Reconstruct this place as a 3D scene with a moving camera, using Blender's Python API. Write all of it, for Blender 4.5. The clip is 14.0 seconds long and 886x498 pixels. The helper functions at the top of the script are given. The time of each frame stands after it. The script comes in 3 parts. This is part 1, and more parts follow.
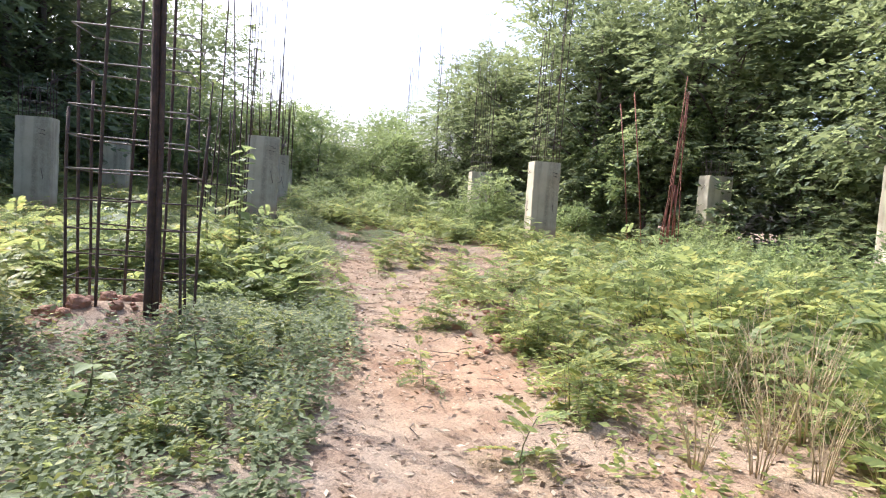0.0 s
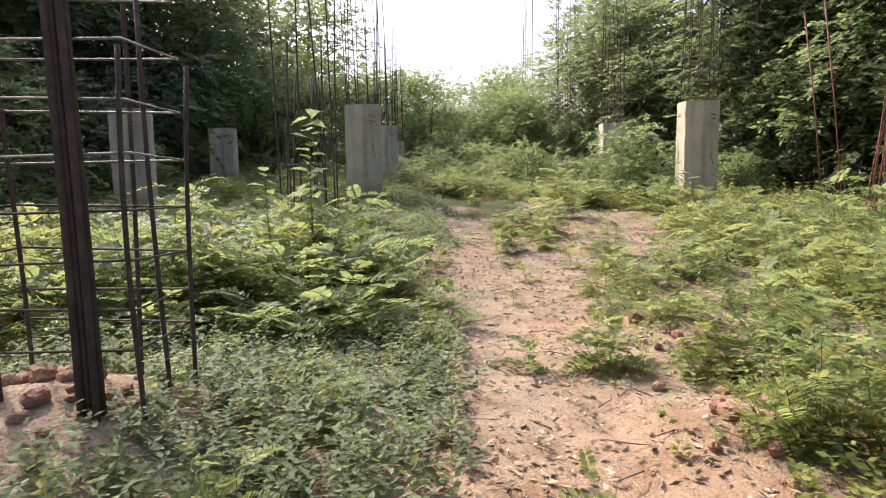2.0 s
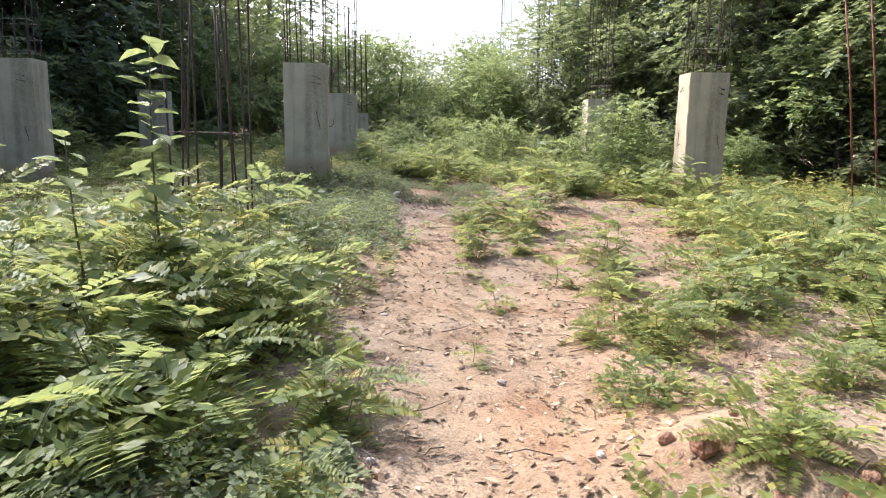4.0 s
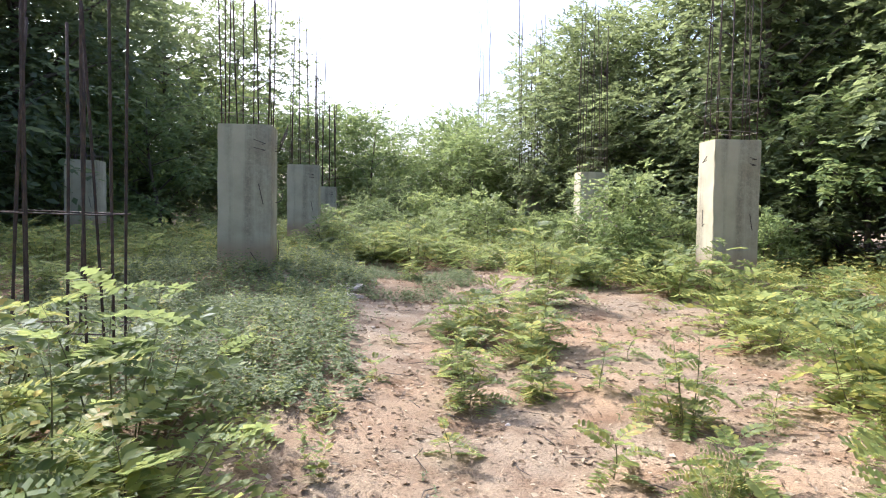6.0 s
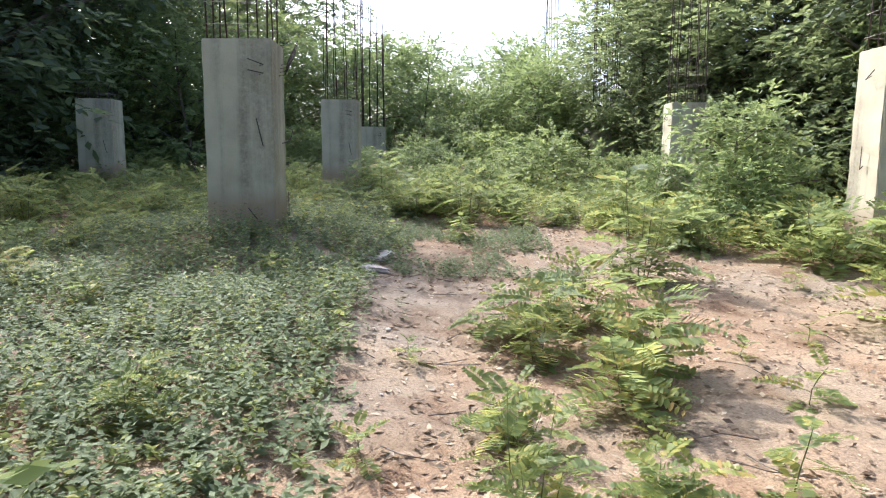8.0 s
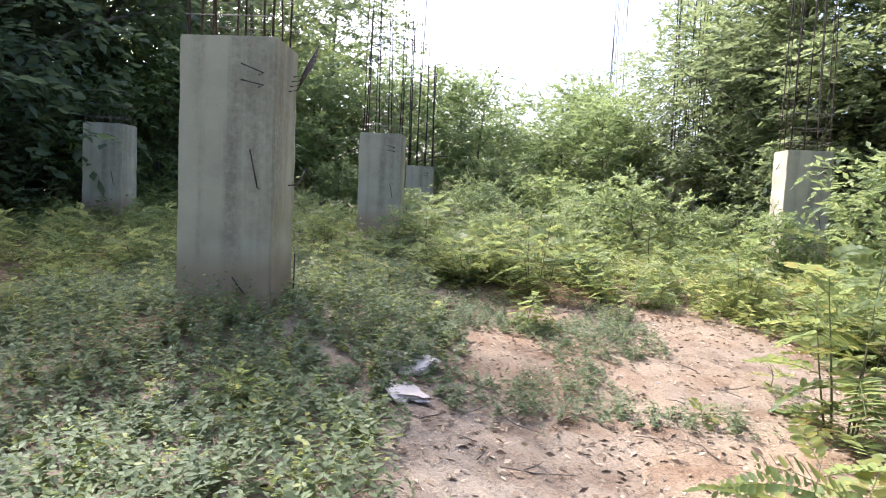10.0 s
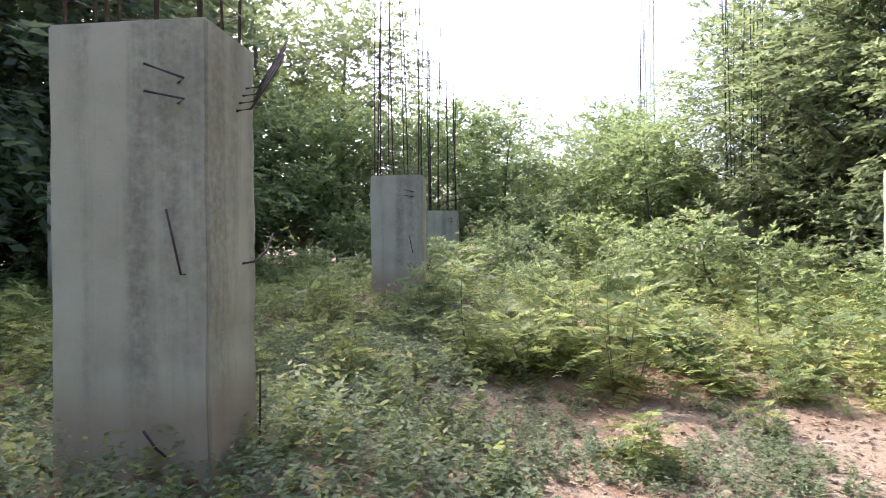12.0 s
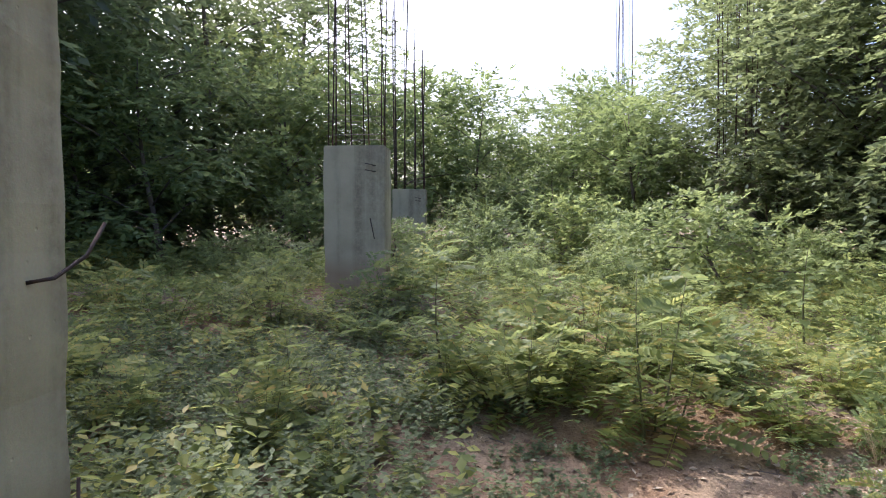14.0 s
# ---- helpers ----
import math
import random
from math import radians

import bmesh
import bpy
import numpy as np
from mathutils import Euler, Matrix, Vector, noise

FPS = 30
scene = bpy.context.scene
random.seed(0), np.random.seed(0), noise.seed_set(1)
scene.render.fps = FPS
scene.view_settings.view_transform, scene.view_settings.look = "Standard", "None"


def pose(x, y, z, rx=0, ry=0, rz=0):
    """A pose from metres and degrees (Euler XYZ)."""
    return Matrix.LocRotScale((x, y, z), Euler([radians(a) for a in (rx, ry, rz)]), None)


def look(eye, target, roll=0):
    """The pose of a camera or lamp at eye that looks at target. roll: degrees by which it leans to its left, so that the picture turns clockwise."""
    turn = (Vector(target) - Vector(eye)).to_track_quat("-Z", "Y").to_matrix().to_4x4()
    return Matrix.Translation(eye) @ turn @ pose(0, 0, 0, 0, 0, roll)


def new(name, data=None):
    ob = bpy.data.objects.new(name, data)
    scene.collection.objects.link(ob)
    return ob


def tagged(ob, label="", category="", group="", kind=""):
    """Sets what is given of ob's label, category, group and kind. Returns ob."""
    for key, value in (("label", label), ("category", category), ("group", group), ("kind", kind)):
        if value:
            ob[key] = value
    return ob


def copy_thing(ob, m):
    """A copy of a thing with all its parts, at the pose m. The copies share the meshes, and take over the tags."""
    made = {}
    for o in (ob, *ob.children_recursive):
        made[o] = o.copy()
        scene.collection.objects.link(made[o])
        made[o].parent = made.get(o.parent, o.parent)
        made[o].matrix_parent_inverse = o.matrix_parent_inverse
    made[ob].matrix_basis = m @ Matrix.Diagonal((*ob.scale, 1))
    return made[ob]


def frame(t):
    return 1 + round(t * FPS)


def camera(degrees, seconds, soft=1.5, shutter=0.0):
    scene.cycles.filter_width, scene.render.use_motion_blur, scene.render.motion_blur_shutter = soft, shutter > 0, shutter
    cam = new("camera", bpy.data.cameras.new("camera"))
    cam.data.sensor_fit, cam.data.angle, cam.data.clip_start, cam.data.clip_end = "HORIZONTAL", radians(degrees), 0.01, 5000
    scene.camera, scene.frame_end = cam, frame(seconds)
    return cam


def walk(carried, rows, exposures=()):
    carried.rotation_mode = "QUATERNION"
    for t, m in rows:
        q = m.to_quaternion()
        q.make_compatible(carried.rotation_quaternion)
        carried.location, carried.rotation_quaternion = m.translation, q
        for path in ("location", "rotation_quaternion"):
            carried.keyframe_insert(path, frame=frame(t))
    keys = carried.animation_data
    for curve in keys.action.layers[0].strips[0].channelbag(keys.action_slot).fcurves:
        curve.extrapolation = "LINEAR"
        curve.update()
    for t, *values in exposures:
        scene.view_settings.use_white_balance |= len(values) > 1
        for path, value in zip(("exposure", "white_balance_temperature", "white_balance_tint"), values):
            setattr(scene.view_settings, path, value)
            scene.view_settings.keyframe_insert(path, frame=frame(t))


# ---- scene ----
cam = camera(70.0, 14.0, soft=1.1)
METRES, EYE, TILT, LEAN, TURN = 17.0, 1.3, 0.0, 0.0, 39.4
ROWS = [
    (0.0, 0.0, 0.0, 0.0, 0.25, -3.58, -4.04),
    (0.5, 0.0042, 0.0376, 0.0021, 8.04, -4.26, -4.23),
    (1.0, -0.0028, 0.0753, 0.001, 7.43, -6.99, -1.83),
    (1.5, -0.0081, 0.1144, 0.0033, 16.59, -6.21, -1.06),
    (2.0, -0.0128, 0.1528, 0.0023, 11.12, -7.03, 0.8),
    (4.5, -0.0268, 0.3392, 0.0018, 8.38, -9.4, -1.54),
    (5.0, -0.035, 0.3811, 0.0033, 8.91, -9.99, -3.36),
    (5.5, -0.0435, 0.4192, 0.0066, 4.96, -7.38, -0.2),
    (6.0, -0.0454, 0.4558, 0.0085, 6.71, -2.41, -0.91),
    (6.5, -0.0454, 0.4922, 0.007, 8.5, -4.33, -2.62),
    (7.0, -0.0496, 0.5314, 0.0094, 4.24, -3.5, -0.2),
    (7.5, -0.0524, 0.5686, 0.0101, 9.46, -7.78, 0.12),
    (10.0, -0.104, 0.7492, 0.0199, 16.56, -4.16, -2.71),
    (10.5, -0.1186, 0.7848, 0.0272, 14.62, -2.66, -1.23),
    (11.0, -0.1295, 0.8171, 0.03, 19.22, 0.08, -1.99),
    (11.5, -0.1415, 0.8486, 0.0311, 16.11, -2.68, -0.42),
    (12.0, -0.1532, 0.8758, 0.0312, 18.42, -0.47, 0.43),
    (12.5, -0.1609, 0.9028, 0.036, 19.37, 0.94, -1.23),
    (13.0, -0.1736, 0.9272, 0.0379, 13.39, 1.54, 0.12),
    (13.5, -0.182, 0.9466, 0.035, 15.65, 1.85, -0.63),
    (14.0, -0.1846, 0.9665, 0.0352, 15.35, -2.34, 0.06),
]
walk(cam, [(t, pose(0, 0, EYE, TILT, LEAN, TURN) @ pose(METRES * x, METRES * y, METRES * z, 90 + pitch, roll, yaw)) for t, x, y, z, yaw, pitch, roll in ROWS],
     [(0.0, 1.0, 5500, 18), (2.0, 0.7, 5900, 17), (5.0, 0.98, 5550, 16), (7.5, 0.93, 5400, 13), (10.0, 1.2, 5450, 17), (11.0, 1.2, 5500, 20), (12.5, 1.15, 5450, 20), (14.0, 0.74, 5450, 19)])
SKY_STRENGTH, SUN_STRENGTH = 0.23, 3.6

# ---- world, sun ----
world = bpy.data.worlds.new("world")
scene.world = world
world.use_nodes = True
wn = world.node_tree.nodes
SUN_DIR = Vector((-0.97, -0.05, 0)).normalized()
SUN_EL = radians(46)
sky = wn.new("ShaderNodeTexSky")
sky.sky_type = "NISHITA"
sky.sun_disc = False
sky.sun_elevation = SUN_EL
sky.sun_rotation = math.atan2(SUN_DIR.x, SUN_DIR.y)
sky.air_density, sky.dust_density, sky.ozone_density = 1.0, 7.0, 1.0
wn["Background"].inputs["Strength"].default_value = SKY_STRENGTH
world.node_tree.links.new(sky.outputs[0], wn["Background"].inputs["Color"])
sun = new("sun", bpy.data.lights.new("sun", "SUN"))
sun.data.energy, sun.data.angle, sun.data.color = SUN_STRENGTH, radians(0.8), (1.0, 0.93, 0.82)
sun.matrix_world = look((0, 0, 30), tuple(Vector((0, 0, 30)) - Vector((SUN_DIR.x * math.cos(SUN_EL), SUN_DIR.y * math.cos(SUN_EL), math.sin(SUN_EL)))))

# ---- materials ----
rng = np.random.default_rng(7)


def material(name):
    m = bpy.data.materials.new(name)
    m.use_nodes = True
    return m, m.node_tree.nodes, m.node_tree.links


def ramp(nodes, stops):
    r = nodes.new("ShaderNodeValToRGB")
    while len(r.color_ramp.elements) < len(stops):
        r.color_ramp.elements.new(0.5)
    for e, (p, c) in zip(r.color_ramp.elements, stops):
        e.position, e.color = p, (*c, 1)
    return r


def noise_tex(nodes, links, scale, detail=4.0, coords="Object", rough=0.55, stretch=None):
    n = nodes.new("ShaderNodeTexNoise")
    n.inputs["Scale"].default_value, n.inputs["Detail"].default_value, n.inputs["Roughness"].default_value = scale, detail, rough
    c = nodes.new("ShaderNodeTexCoord")
    if stretch:
        mp = nodes.new("ShaderNodeMapping")
        mp.inputs["Scale"].default_value = stretch
        links.new(c.outputs[coords], mp.inputs[0])
        links.new(mp.outputs[0], n.inputs["Vector"])
    else:
        links.new(c.outputs[coords], n.inputs["Vector"])
    return n


def mixed(nodes, links, a, b, fac, mode="MIX"):
    x = nodes.new("ShaderNodeMix")
    x.data_type, x.blend_type = "RGBA", mode
    for slot, value in ((0, fac), (6, a), (7, b)):
        if isinstance(value, bpy.types.NodeSocket):
            links.new(value, x.inputs[slot])
        else:
            x.inputs[slot].default_value = value if slot == 0 else (*value, 1)
    return x.outputs[2]


def leaf_material(name, stops, through_light=0.4, rough=0.5, tint=(0.62, 0.68, 0.26)):
    """Leaves: each differs in tone, plants differ too; light passes through them."""
    m, nodes, links = material(name)
    p = nodes["Principled BSDF"]
    g = nodes.new("ShaderNodeNewGeometry")
    o = nodes.new("ShaderNodeObjectInfo")
    add = nodes.new("ShaderNodeMath")
    add.operation = "MULTIPLY_ADD"
    links.new(g.outputs["Random Per Island"], add.inputs[0])
    add.inputs[1].default_value = 0.52
    sc = nodes.new("ShaderNodeMath")
    sc.operation = "MULTIPLY"
    links.new(o.outputs["Random"], sc.inputs[0])
    sc.inputs[1].default_value = 0.48
    links.new(sc.outputs[0], add.inputs[2])
    r = ramp(nodes, stops)
    links.new(add.outputs[0], r.inputs[0])
    n = noise_tex(nodes, links, 30.0, 2.0)
    spots = mixed(nodes, links, r.outputs[0], (0.5, 0.5, 0.4), n.outputs[0], "OVERLAY")
    links.new(spots, p.inputs["Base Color"])
    p.inputs["Roughness"].default_value = rough
    p.inputs["Specular IOR Level"].default_value = 0.25
    t = nodes.new("ShaderNodeBsdfTranslucent")
    warm = mixed(nodes, links, spots, tint, 0.35)
    links.new(warm, t.inputs["Color"])
    mix = nodes.new("ShaderNodeMixShader")
    mix.inputs[0].default_value = through_light
    links.new(p.outputs[0], mix.inputs[1])
    links.new(t.outputs[0], mix.inputs[2])
    links.new(mix.outputs[0], nodes["Material Output"].inputs["Surface"])
    return m


def plain_material(name, stops, scale, rough=0.85, bump=0.3, stretch=None, metallic=0.0, fine=6.0):
    m, nodes, links = material(name)
    p = nodes["Principled BSDF"]
    n = noise_tex(nodes, links, scale, 6.0, stretch=stretch)
    n2 = noise_tex(nodes, links, scale * fine, 4.0, stretch=stretch)
    r = ramp(nodes, stops)
    links.new(n.outputs[0], r.inputs[0])
    col = mixed(nodes, links, r.outputs[0], n2.outputs[1], 0.18, "OVERLAY")
    links.new(col, p.inputs["Base Color"])
    p.inputs["Roughness"].default_value, p.inputs["Metallic"].default_value = rough, metallic
    b = nodes.new("ShaderNodeBump")
    b.inputs["Strength"].default_value, b.inputs["Distance"].default_value = bump, 0.02
    links.new(n2.outputs[0], b.inputs["Height"])
    links.new(b.outputs[0], p.inputs["Normal"])
    return m


def ground_material():
    m, nodes, links = material("sandy_soil")
    p = nodes["Principled BSDF"]
    big = noise_tex(nodes, links, 0.35, 3.0)
    mid = noise_tex(nodes, links, 2.6, 6.0)
    fine = noise_tex(nodes, links, 45.0, 8.0, rough=0.7)
    r = ramp(nodes, [(0.38, (0.3, 0.2, 0.118)), (0.5, (0.285, 0.212, 0.135)), (0.62, (0.25, 0.2, 0.142))])
    links.new(big.outputs[0], r.inputs[0])
    r2 = ramp(nodes, [(0.3, (0.22, 0.14, 0.09)), (0.55, (0.5, 0.5, 0.5)), (0.75, (0.62, 0.6, 0.56))])
    links.new(mid.outputs[0], r2.inputs[0])
    c1 = mixed(nodes, links, r.outputs[0], r2.outputs[0], 0.6, "OVERLAY")
    r3 = ramp(nodes, [(0.34, (0.1, 0.09, 0.08)), (0.47, (0.45, 0.45, 0.45)), (0.6, (0.55, 0.55, 0.55)), (0.68, (0.85, 0.84, 0.82))])
    links.new(fine.outputs[0], r3.inputs[0])
    c2 = mixed(nodes, links, c1, r3.outputs[0], 0.6, "OVERLAY")
    links.new(c2, p.inputs["Base Color"])
    p.inputs["Roughness"].default_value = 0.95
    p.inputs["Specular IOR Level"].default_value = 0.15
    vo = nodes.new("ShaderNodeTexVoronoi")
    vo.inputs["Scale"].default_value = 70.0
    c = nodes.new("ShaderNodeTexCoord")
    links.new(c.outputs["Object"], vo.inputs["Vector"])
    s = nodes.new("ShaderNodeMath")
    s.operation = "SUBTRACT"
    links.new(fine.outputs[0], s.inputs[0])
    links.new(vo.outputs["Distance"], s.inputs[1])
    b = nodes.new("ShaderNodeBump")
    b.inputs["Strength"].default_value, b.inputs["Distance"].default_value = 0.5, 0.012
    links.new(s.outputs[0], b.inputs["Height"])
    links.new(b.outputs[0], p.inputs["Normal"])
    return m


def concrete_material():
    """Cast concrete: pale cement, a dark run-off stain from the top, blotches and pits."""
    m, nodes, links = material("weathered_concrete")
    p = nodes["Principled BSDF"]
    blot = noise_tex(nodes, links, 2.2, 6.0)
    r = ramp(nodes, [(0.3, (0.4, 0.35, 0.24)), (0.55, (0.5, 0.45, 0.31)), (0.8, (0.56, 0.51, 0.36))])
    links.new(blot.outputs[0], r.inputs[0])
    streak = noise_tex(nodes, links, 2.6, 5.0, stretch=(1.0, 1.0, 0.06), rough=0.6)
    rs = ramp(nodes, [(0.49, (0, 0, 0)), (0.62, (0.6, 0.6, 0.6))])
    links.new(streak.outputs[0], rs.inputs[0])
    grain = noise_tex(nodes, links, 22.0, 6.0, rough=0.7)
    rg = ramp(nodes, [(0.3, (0.2, 0.2, 0.2)), (0.6, (1, 1, 1))])
    links.new(grain.outputs[0], rg.inputs[0])
    mask = mixed(nodes, links, rs.outputs[0], rg.outputs[0], 1.0, "MULTIPLY")
    c1 = mixed(nodes, links, r.outputs[0], (0.15, 0.125, 0.09), mask)
    fine = noise_tex(nodes, links, 90.0, 4.0)
    c2 = mixed(nodes, links, c1, fine.outputs[1], 0.12, "OVERLAY")
    # soil splash, rust-brown, on the lowest quarter metre
    tc = nodes.new("ShaderNodeTexCoord")
    sep = nodes.new("ShaderNodeSeparateXYZ")
    links.new(tc.outputs["Object"], sep.inputs[0])
    zz = nodes.new("ShaderNodeMath")
    zz.operation = "MULTIPLY_ADD"
    links.new(blot.outputs[0], zz.inputs[0])
    zz.inputs[1].default_value = -0.5
    links.new(sep.outputs["Z"], zz.inputs[2])
    rz = ramp(nodes, [(0.0, (0.75, 0.75, 0.75)), (0.28, (0, 0, 0))])
    links.new(zz.outputs[0], rz.inputs[0])
    c3 = mixed(nodes, links, c2, (0.3, 0.21, 0.13), rz.outputs[0])
    links.new(c3, p.inputs["Base Color"])
    p.inputs["Roughness"].default_value = 0.9
    p.inputs["Specular IOR Level"].default_value = 0.2
    vo = nodes.new("ShaderNodeTexVoronoi")
    vo.inputs["Scale"].default_value = 14.0
    links.new(tc.outputs["Object"], vo.inputs["Vector"])
    rv = ramp(nodes, [(0.05, (0, 0, 0)), (0.11, (1, 1, 1))])
    links.new(vo.outputs["Distance"], rv.inputs[0])
    hb = mixed(nodes, links, rv.outputs[0], grain.outputs[0], 0.5)
    b = nodes.new("ShaderNodeBump")
    b.inputs["Strength"].default_value, b.inputs["Distance"].default_value = 0.35, 0.012
    links.new(hb, b.inputs["Height"])
    links.new(b.outputs[0], p.inputs["Normal"])
    return m


SOIL = ground_material()
CONCRETE = concrete_material()
RUST = plain_material("rusty_steel", [(0.3, (0.05, 0.036, 0.03)), (0.55, (0.085, 0.055, 0.042)), (0.75, (0.14, 0.085, 0.06))], 14.0, 0.8, 0.4, metallic=0.25)
RED_RUST = plain_material("red_rusty_steel", [(0.3, (0.13, 0.045, 0.028)), (0.6, (0.24, 0.09, 0.05)), (0.8, (0.3, 0.14, 0.08))], 14.0, 0.8, 0.4, metallic=0.15)
WIRE = plain_material("tie_steel", [(0.3, (0.16, 0.13, 0.1)), (0.7, (0.32, 0.28, 0.23))], 20.0, 0.7, 0.3, metallic=0.2)
BARK = plain_material("bark", [(0.3, (0.07, 0.055, 0.04)), (0.55, (0.14, 0.11, 0.085)), (0.75, (0.24, 0.2, 0.16))], 5.0, 0.95, 0.9, stretch=(1, 1, 0.3))
STEM = plain_material("green_brown_stem", [(0.3, (0.1, 0.08, 0.04)), (0.7, (0.16, 0.17, 0.06))], 25.0, 0.7, 0.2)
DRY = plain_material("dry_stem", [(0.3, (0.3, 0.22, 0.12)), (0.7, (0.45, 0.37, 0.2))], 25.0, 0.8, 0.2)
STONE = plain_material("pale_slab", [(0.3, (0.36, 0.31, 0.26)), (0.7, (0.52, 0.46, 0.4))], 6.0, 0.9, 0.5)
CLOD = plain_material("red_earth", [(0.3, (0.2, 0.1, 0.06)), (0.7, (0.36, 0.2, 0.12))], 8.0, 0.95, 0.8)

FROND = leaf_material("pinnate_leaf", [(0.0, (0.085, 0.125, 0.06)), (0.36, (0.14, 0.185, 0.06)), (0.62, (0.235, 0.265, 0.075)), (0.84, (0.36, 0.335, 0.085)), (0.98, (0.42, 0.26, 0.09))], 0.5)
HERB = leaf_material("grey_green_herb", [(0.0, (0.05, 0.07, 0.036)), (0.5, (0.125, 0.155, 0.078)), (1.0, (0.25, 0.28, 0.15))], 0.35, 0.65, (0.5, 0.55, 0.22))
BUSH = leaf_material("bright_bush_leaf", [(0.0, (0.065, 0.1, 0.05)), (0.5, (0.165, 0.215, 0.085)), (1.0, (0.32, 0.355, 0.14))], 0.45)
TREE = leaf_material("tree_leaf", [(0.0, (0.065, 0.092, 0.062)), (0.5, (0.115, 0.15, 0.085)), (1.0, (0.2, 0.235, 0.11))], 0.5)
YOUNG = leaf_material("young_tree_leaf", [(0.0, (0.08, 0.13, 0.06)), (0.5, (0.15, 0.21, 0.08)), (0.85, (0.25, 0.29, 0.09)), (1.0, (0.38, 0.37, 0.11))], 0.5)
LITTER = leaf_material("fallen_leaf", [(0.0, (0.06, 0.042, 0.03)), (0.3, (0.16, 0.105, 0.07)), (0.5, (0.3, 0.22, 0.15)), (0.8, (0.46, 0.39, 0.3))], 0.08, 0.8, (0.4, 0.28, 0.15))

# ---- plan: s runs along the walk, u to its right ----
U, V = Vector((0.616, 0.788)), Vector((-0.788, 0.616))


def xy(s, u):
    return s * V.x + u * U.x, s * V.y + u * U.y


COLUMNS = [  # s, u, foot height above the ground, bar height
    (18.35, -1.175, 5.2), (25.55, -1.1, 5.0), (32.8, -1.1, 5.2), (18.4, 7.1, 6.0), (25.5, 7.05, 6.2), (32.7, 6.95, 8.5),
    (25.7, -6.9, 0.35), (18.6, -6.9, 1.2), (11.5, -6.9, 1.5), (17.9, 12.7, 0.6), (11.3, 12.75, 3.0), (44.5, 7.0, 13.5)]
MOUNDS = [(18.3, -1.2, 0.24, 1.1), (25.5, -1.1, 0.18, 1.3), (32.8, -1.1, 0.2, 1.5), (25.7, -6.9, 0.2, 1.4), (5.5, -1.35, 0.3, 0.75), (4.6, -2.5, 0.18, 0.9),
          (7.3, 2.25, 0.24, 0.55), (5.5, 1.95, 0.12, 0.4), (18.4, 7.1, 0.25, 1.2), (21.8, -7.8, 0.5, 1.0), (22.5, 1.9, 0.08, 0.9)]
LEFT_S = [-4, 0, 2.7, 4.2, 5, 7.4, 8.6, 9.5, 11, 12, 13.3, 15.5, 17, 18.2, 19, 20.3, 20.9, 21.2]
LEFT_U = [-0.1, -0.1, 0.05, 0.25, 0.45, 0.75, 0.7, 0.35, 0.75, 0.8, 0.8, 0.65, 0.6, 1.0, 0.9, 0.2, 0.9, 1.8]
RIGHT_U = [1.2, 1.2, 1.4, 1.5, 1.5, 1.6, 1.85, 2.4, 3.5, 4.4, 4.6, 5.3, 5.8, 5.0, 4.2, 3.2, 2.6, 1.8]


def bare(s, u):
    """How far inside the trodden sand a place lies, in metres; below 0 in the green."""
    lo, hi = np.interp(s, LEFT_S, LEFT_U), np.interp(s, LEFT_S, RIGHT_U)
    return np.minimum(u - lo, hi - u)


def height(x, y):
    x, y = np.asarray(x, float), np.asarray(y, float)
    s, u = x * V.x + y * V.y, x * U.x + y * U.y
    h = 0.05 * np.clip(s - 10, 0, 16) - 0.03 * np.clip(u - 1, 0, 6) * np.clip((s - 10) / 6, 0, 1)
    for ms, mu, mh, mr in MOUNDS:
        h = h + mh * np.exp(-((s - ms) ** 2 + (u - mu) ** 2) / mr**2)
    inside = np.clip(bare(s, u) / 0.5, -1, 1)
    h = h - 0.035 * inside
    h = h + 0.03 * np.sin(1.7 * x + 0.6 * y) * np.sin(1.3 * y - 0.4 * x) + 0.012 * np.sin(5.1 * x + 2 * y) * np.sin(4.3 * y - x)
    return h


def mesh_from(name, verts, faces, mat, smooth=False):
    me = bpy.data.meshes.new(name)
    me.from_pydata(verts, [], faces)
    me.materials.append(mat)
    if smooth:
        me.shade_smooth()
    me.update()
    return me


def batch(name, template, faces, mats, mat):
    """One mesh of many copies of a small template; mats: (n, 3, 4)."""
    t = np.c_[np.asarray(template, float), np.ones(len(template))]
    v = np.einsum("nij,kj->nki", mats, t).reshape(-1, 3)
    n, k = len(mats), len(template)
    sizes = [len(f) for f in faces]
    loops = (np.concatenate(faces)[None] + k * np.arange(n)[:, None]).ravel()
    me = bpy.data.meshes.new(name)
    me.vertices.add(len(v))
    me.vertices.foreach_set("co", v.ravel())
    me.loops.add(len(loops))
    me.loops.foreach_set("vertex_index", loops.astype(np.int32))
    totals = np.tile(sizes, n)
    starts = np.r_[0, np.cumsum(totals)[:-1]]
    me.polygons.add(len(totals))
    me.polygons.foreach_set("loop_start", starts.astype(np.int32))
    me.update(calc_edges=True)
    me.materials.append(mat)
    return me


def part(name, me, parent, label="", m=None):
    ob = new(name, me)
    ob.parent = parent
    if m is not None:
        ob.matrix_basis = m
    if label:
        ob["label"] = label
    return ob


def thing(name, me, m, label, category, group="", kind=""):
    ob = new(name, me)
    ob.matrix_basis = m
    return tagged(ob, label, category, group, kind)


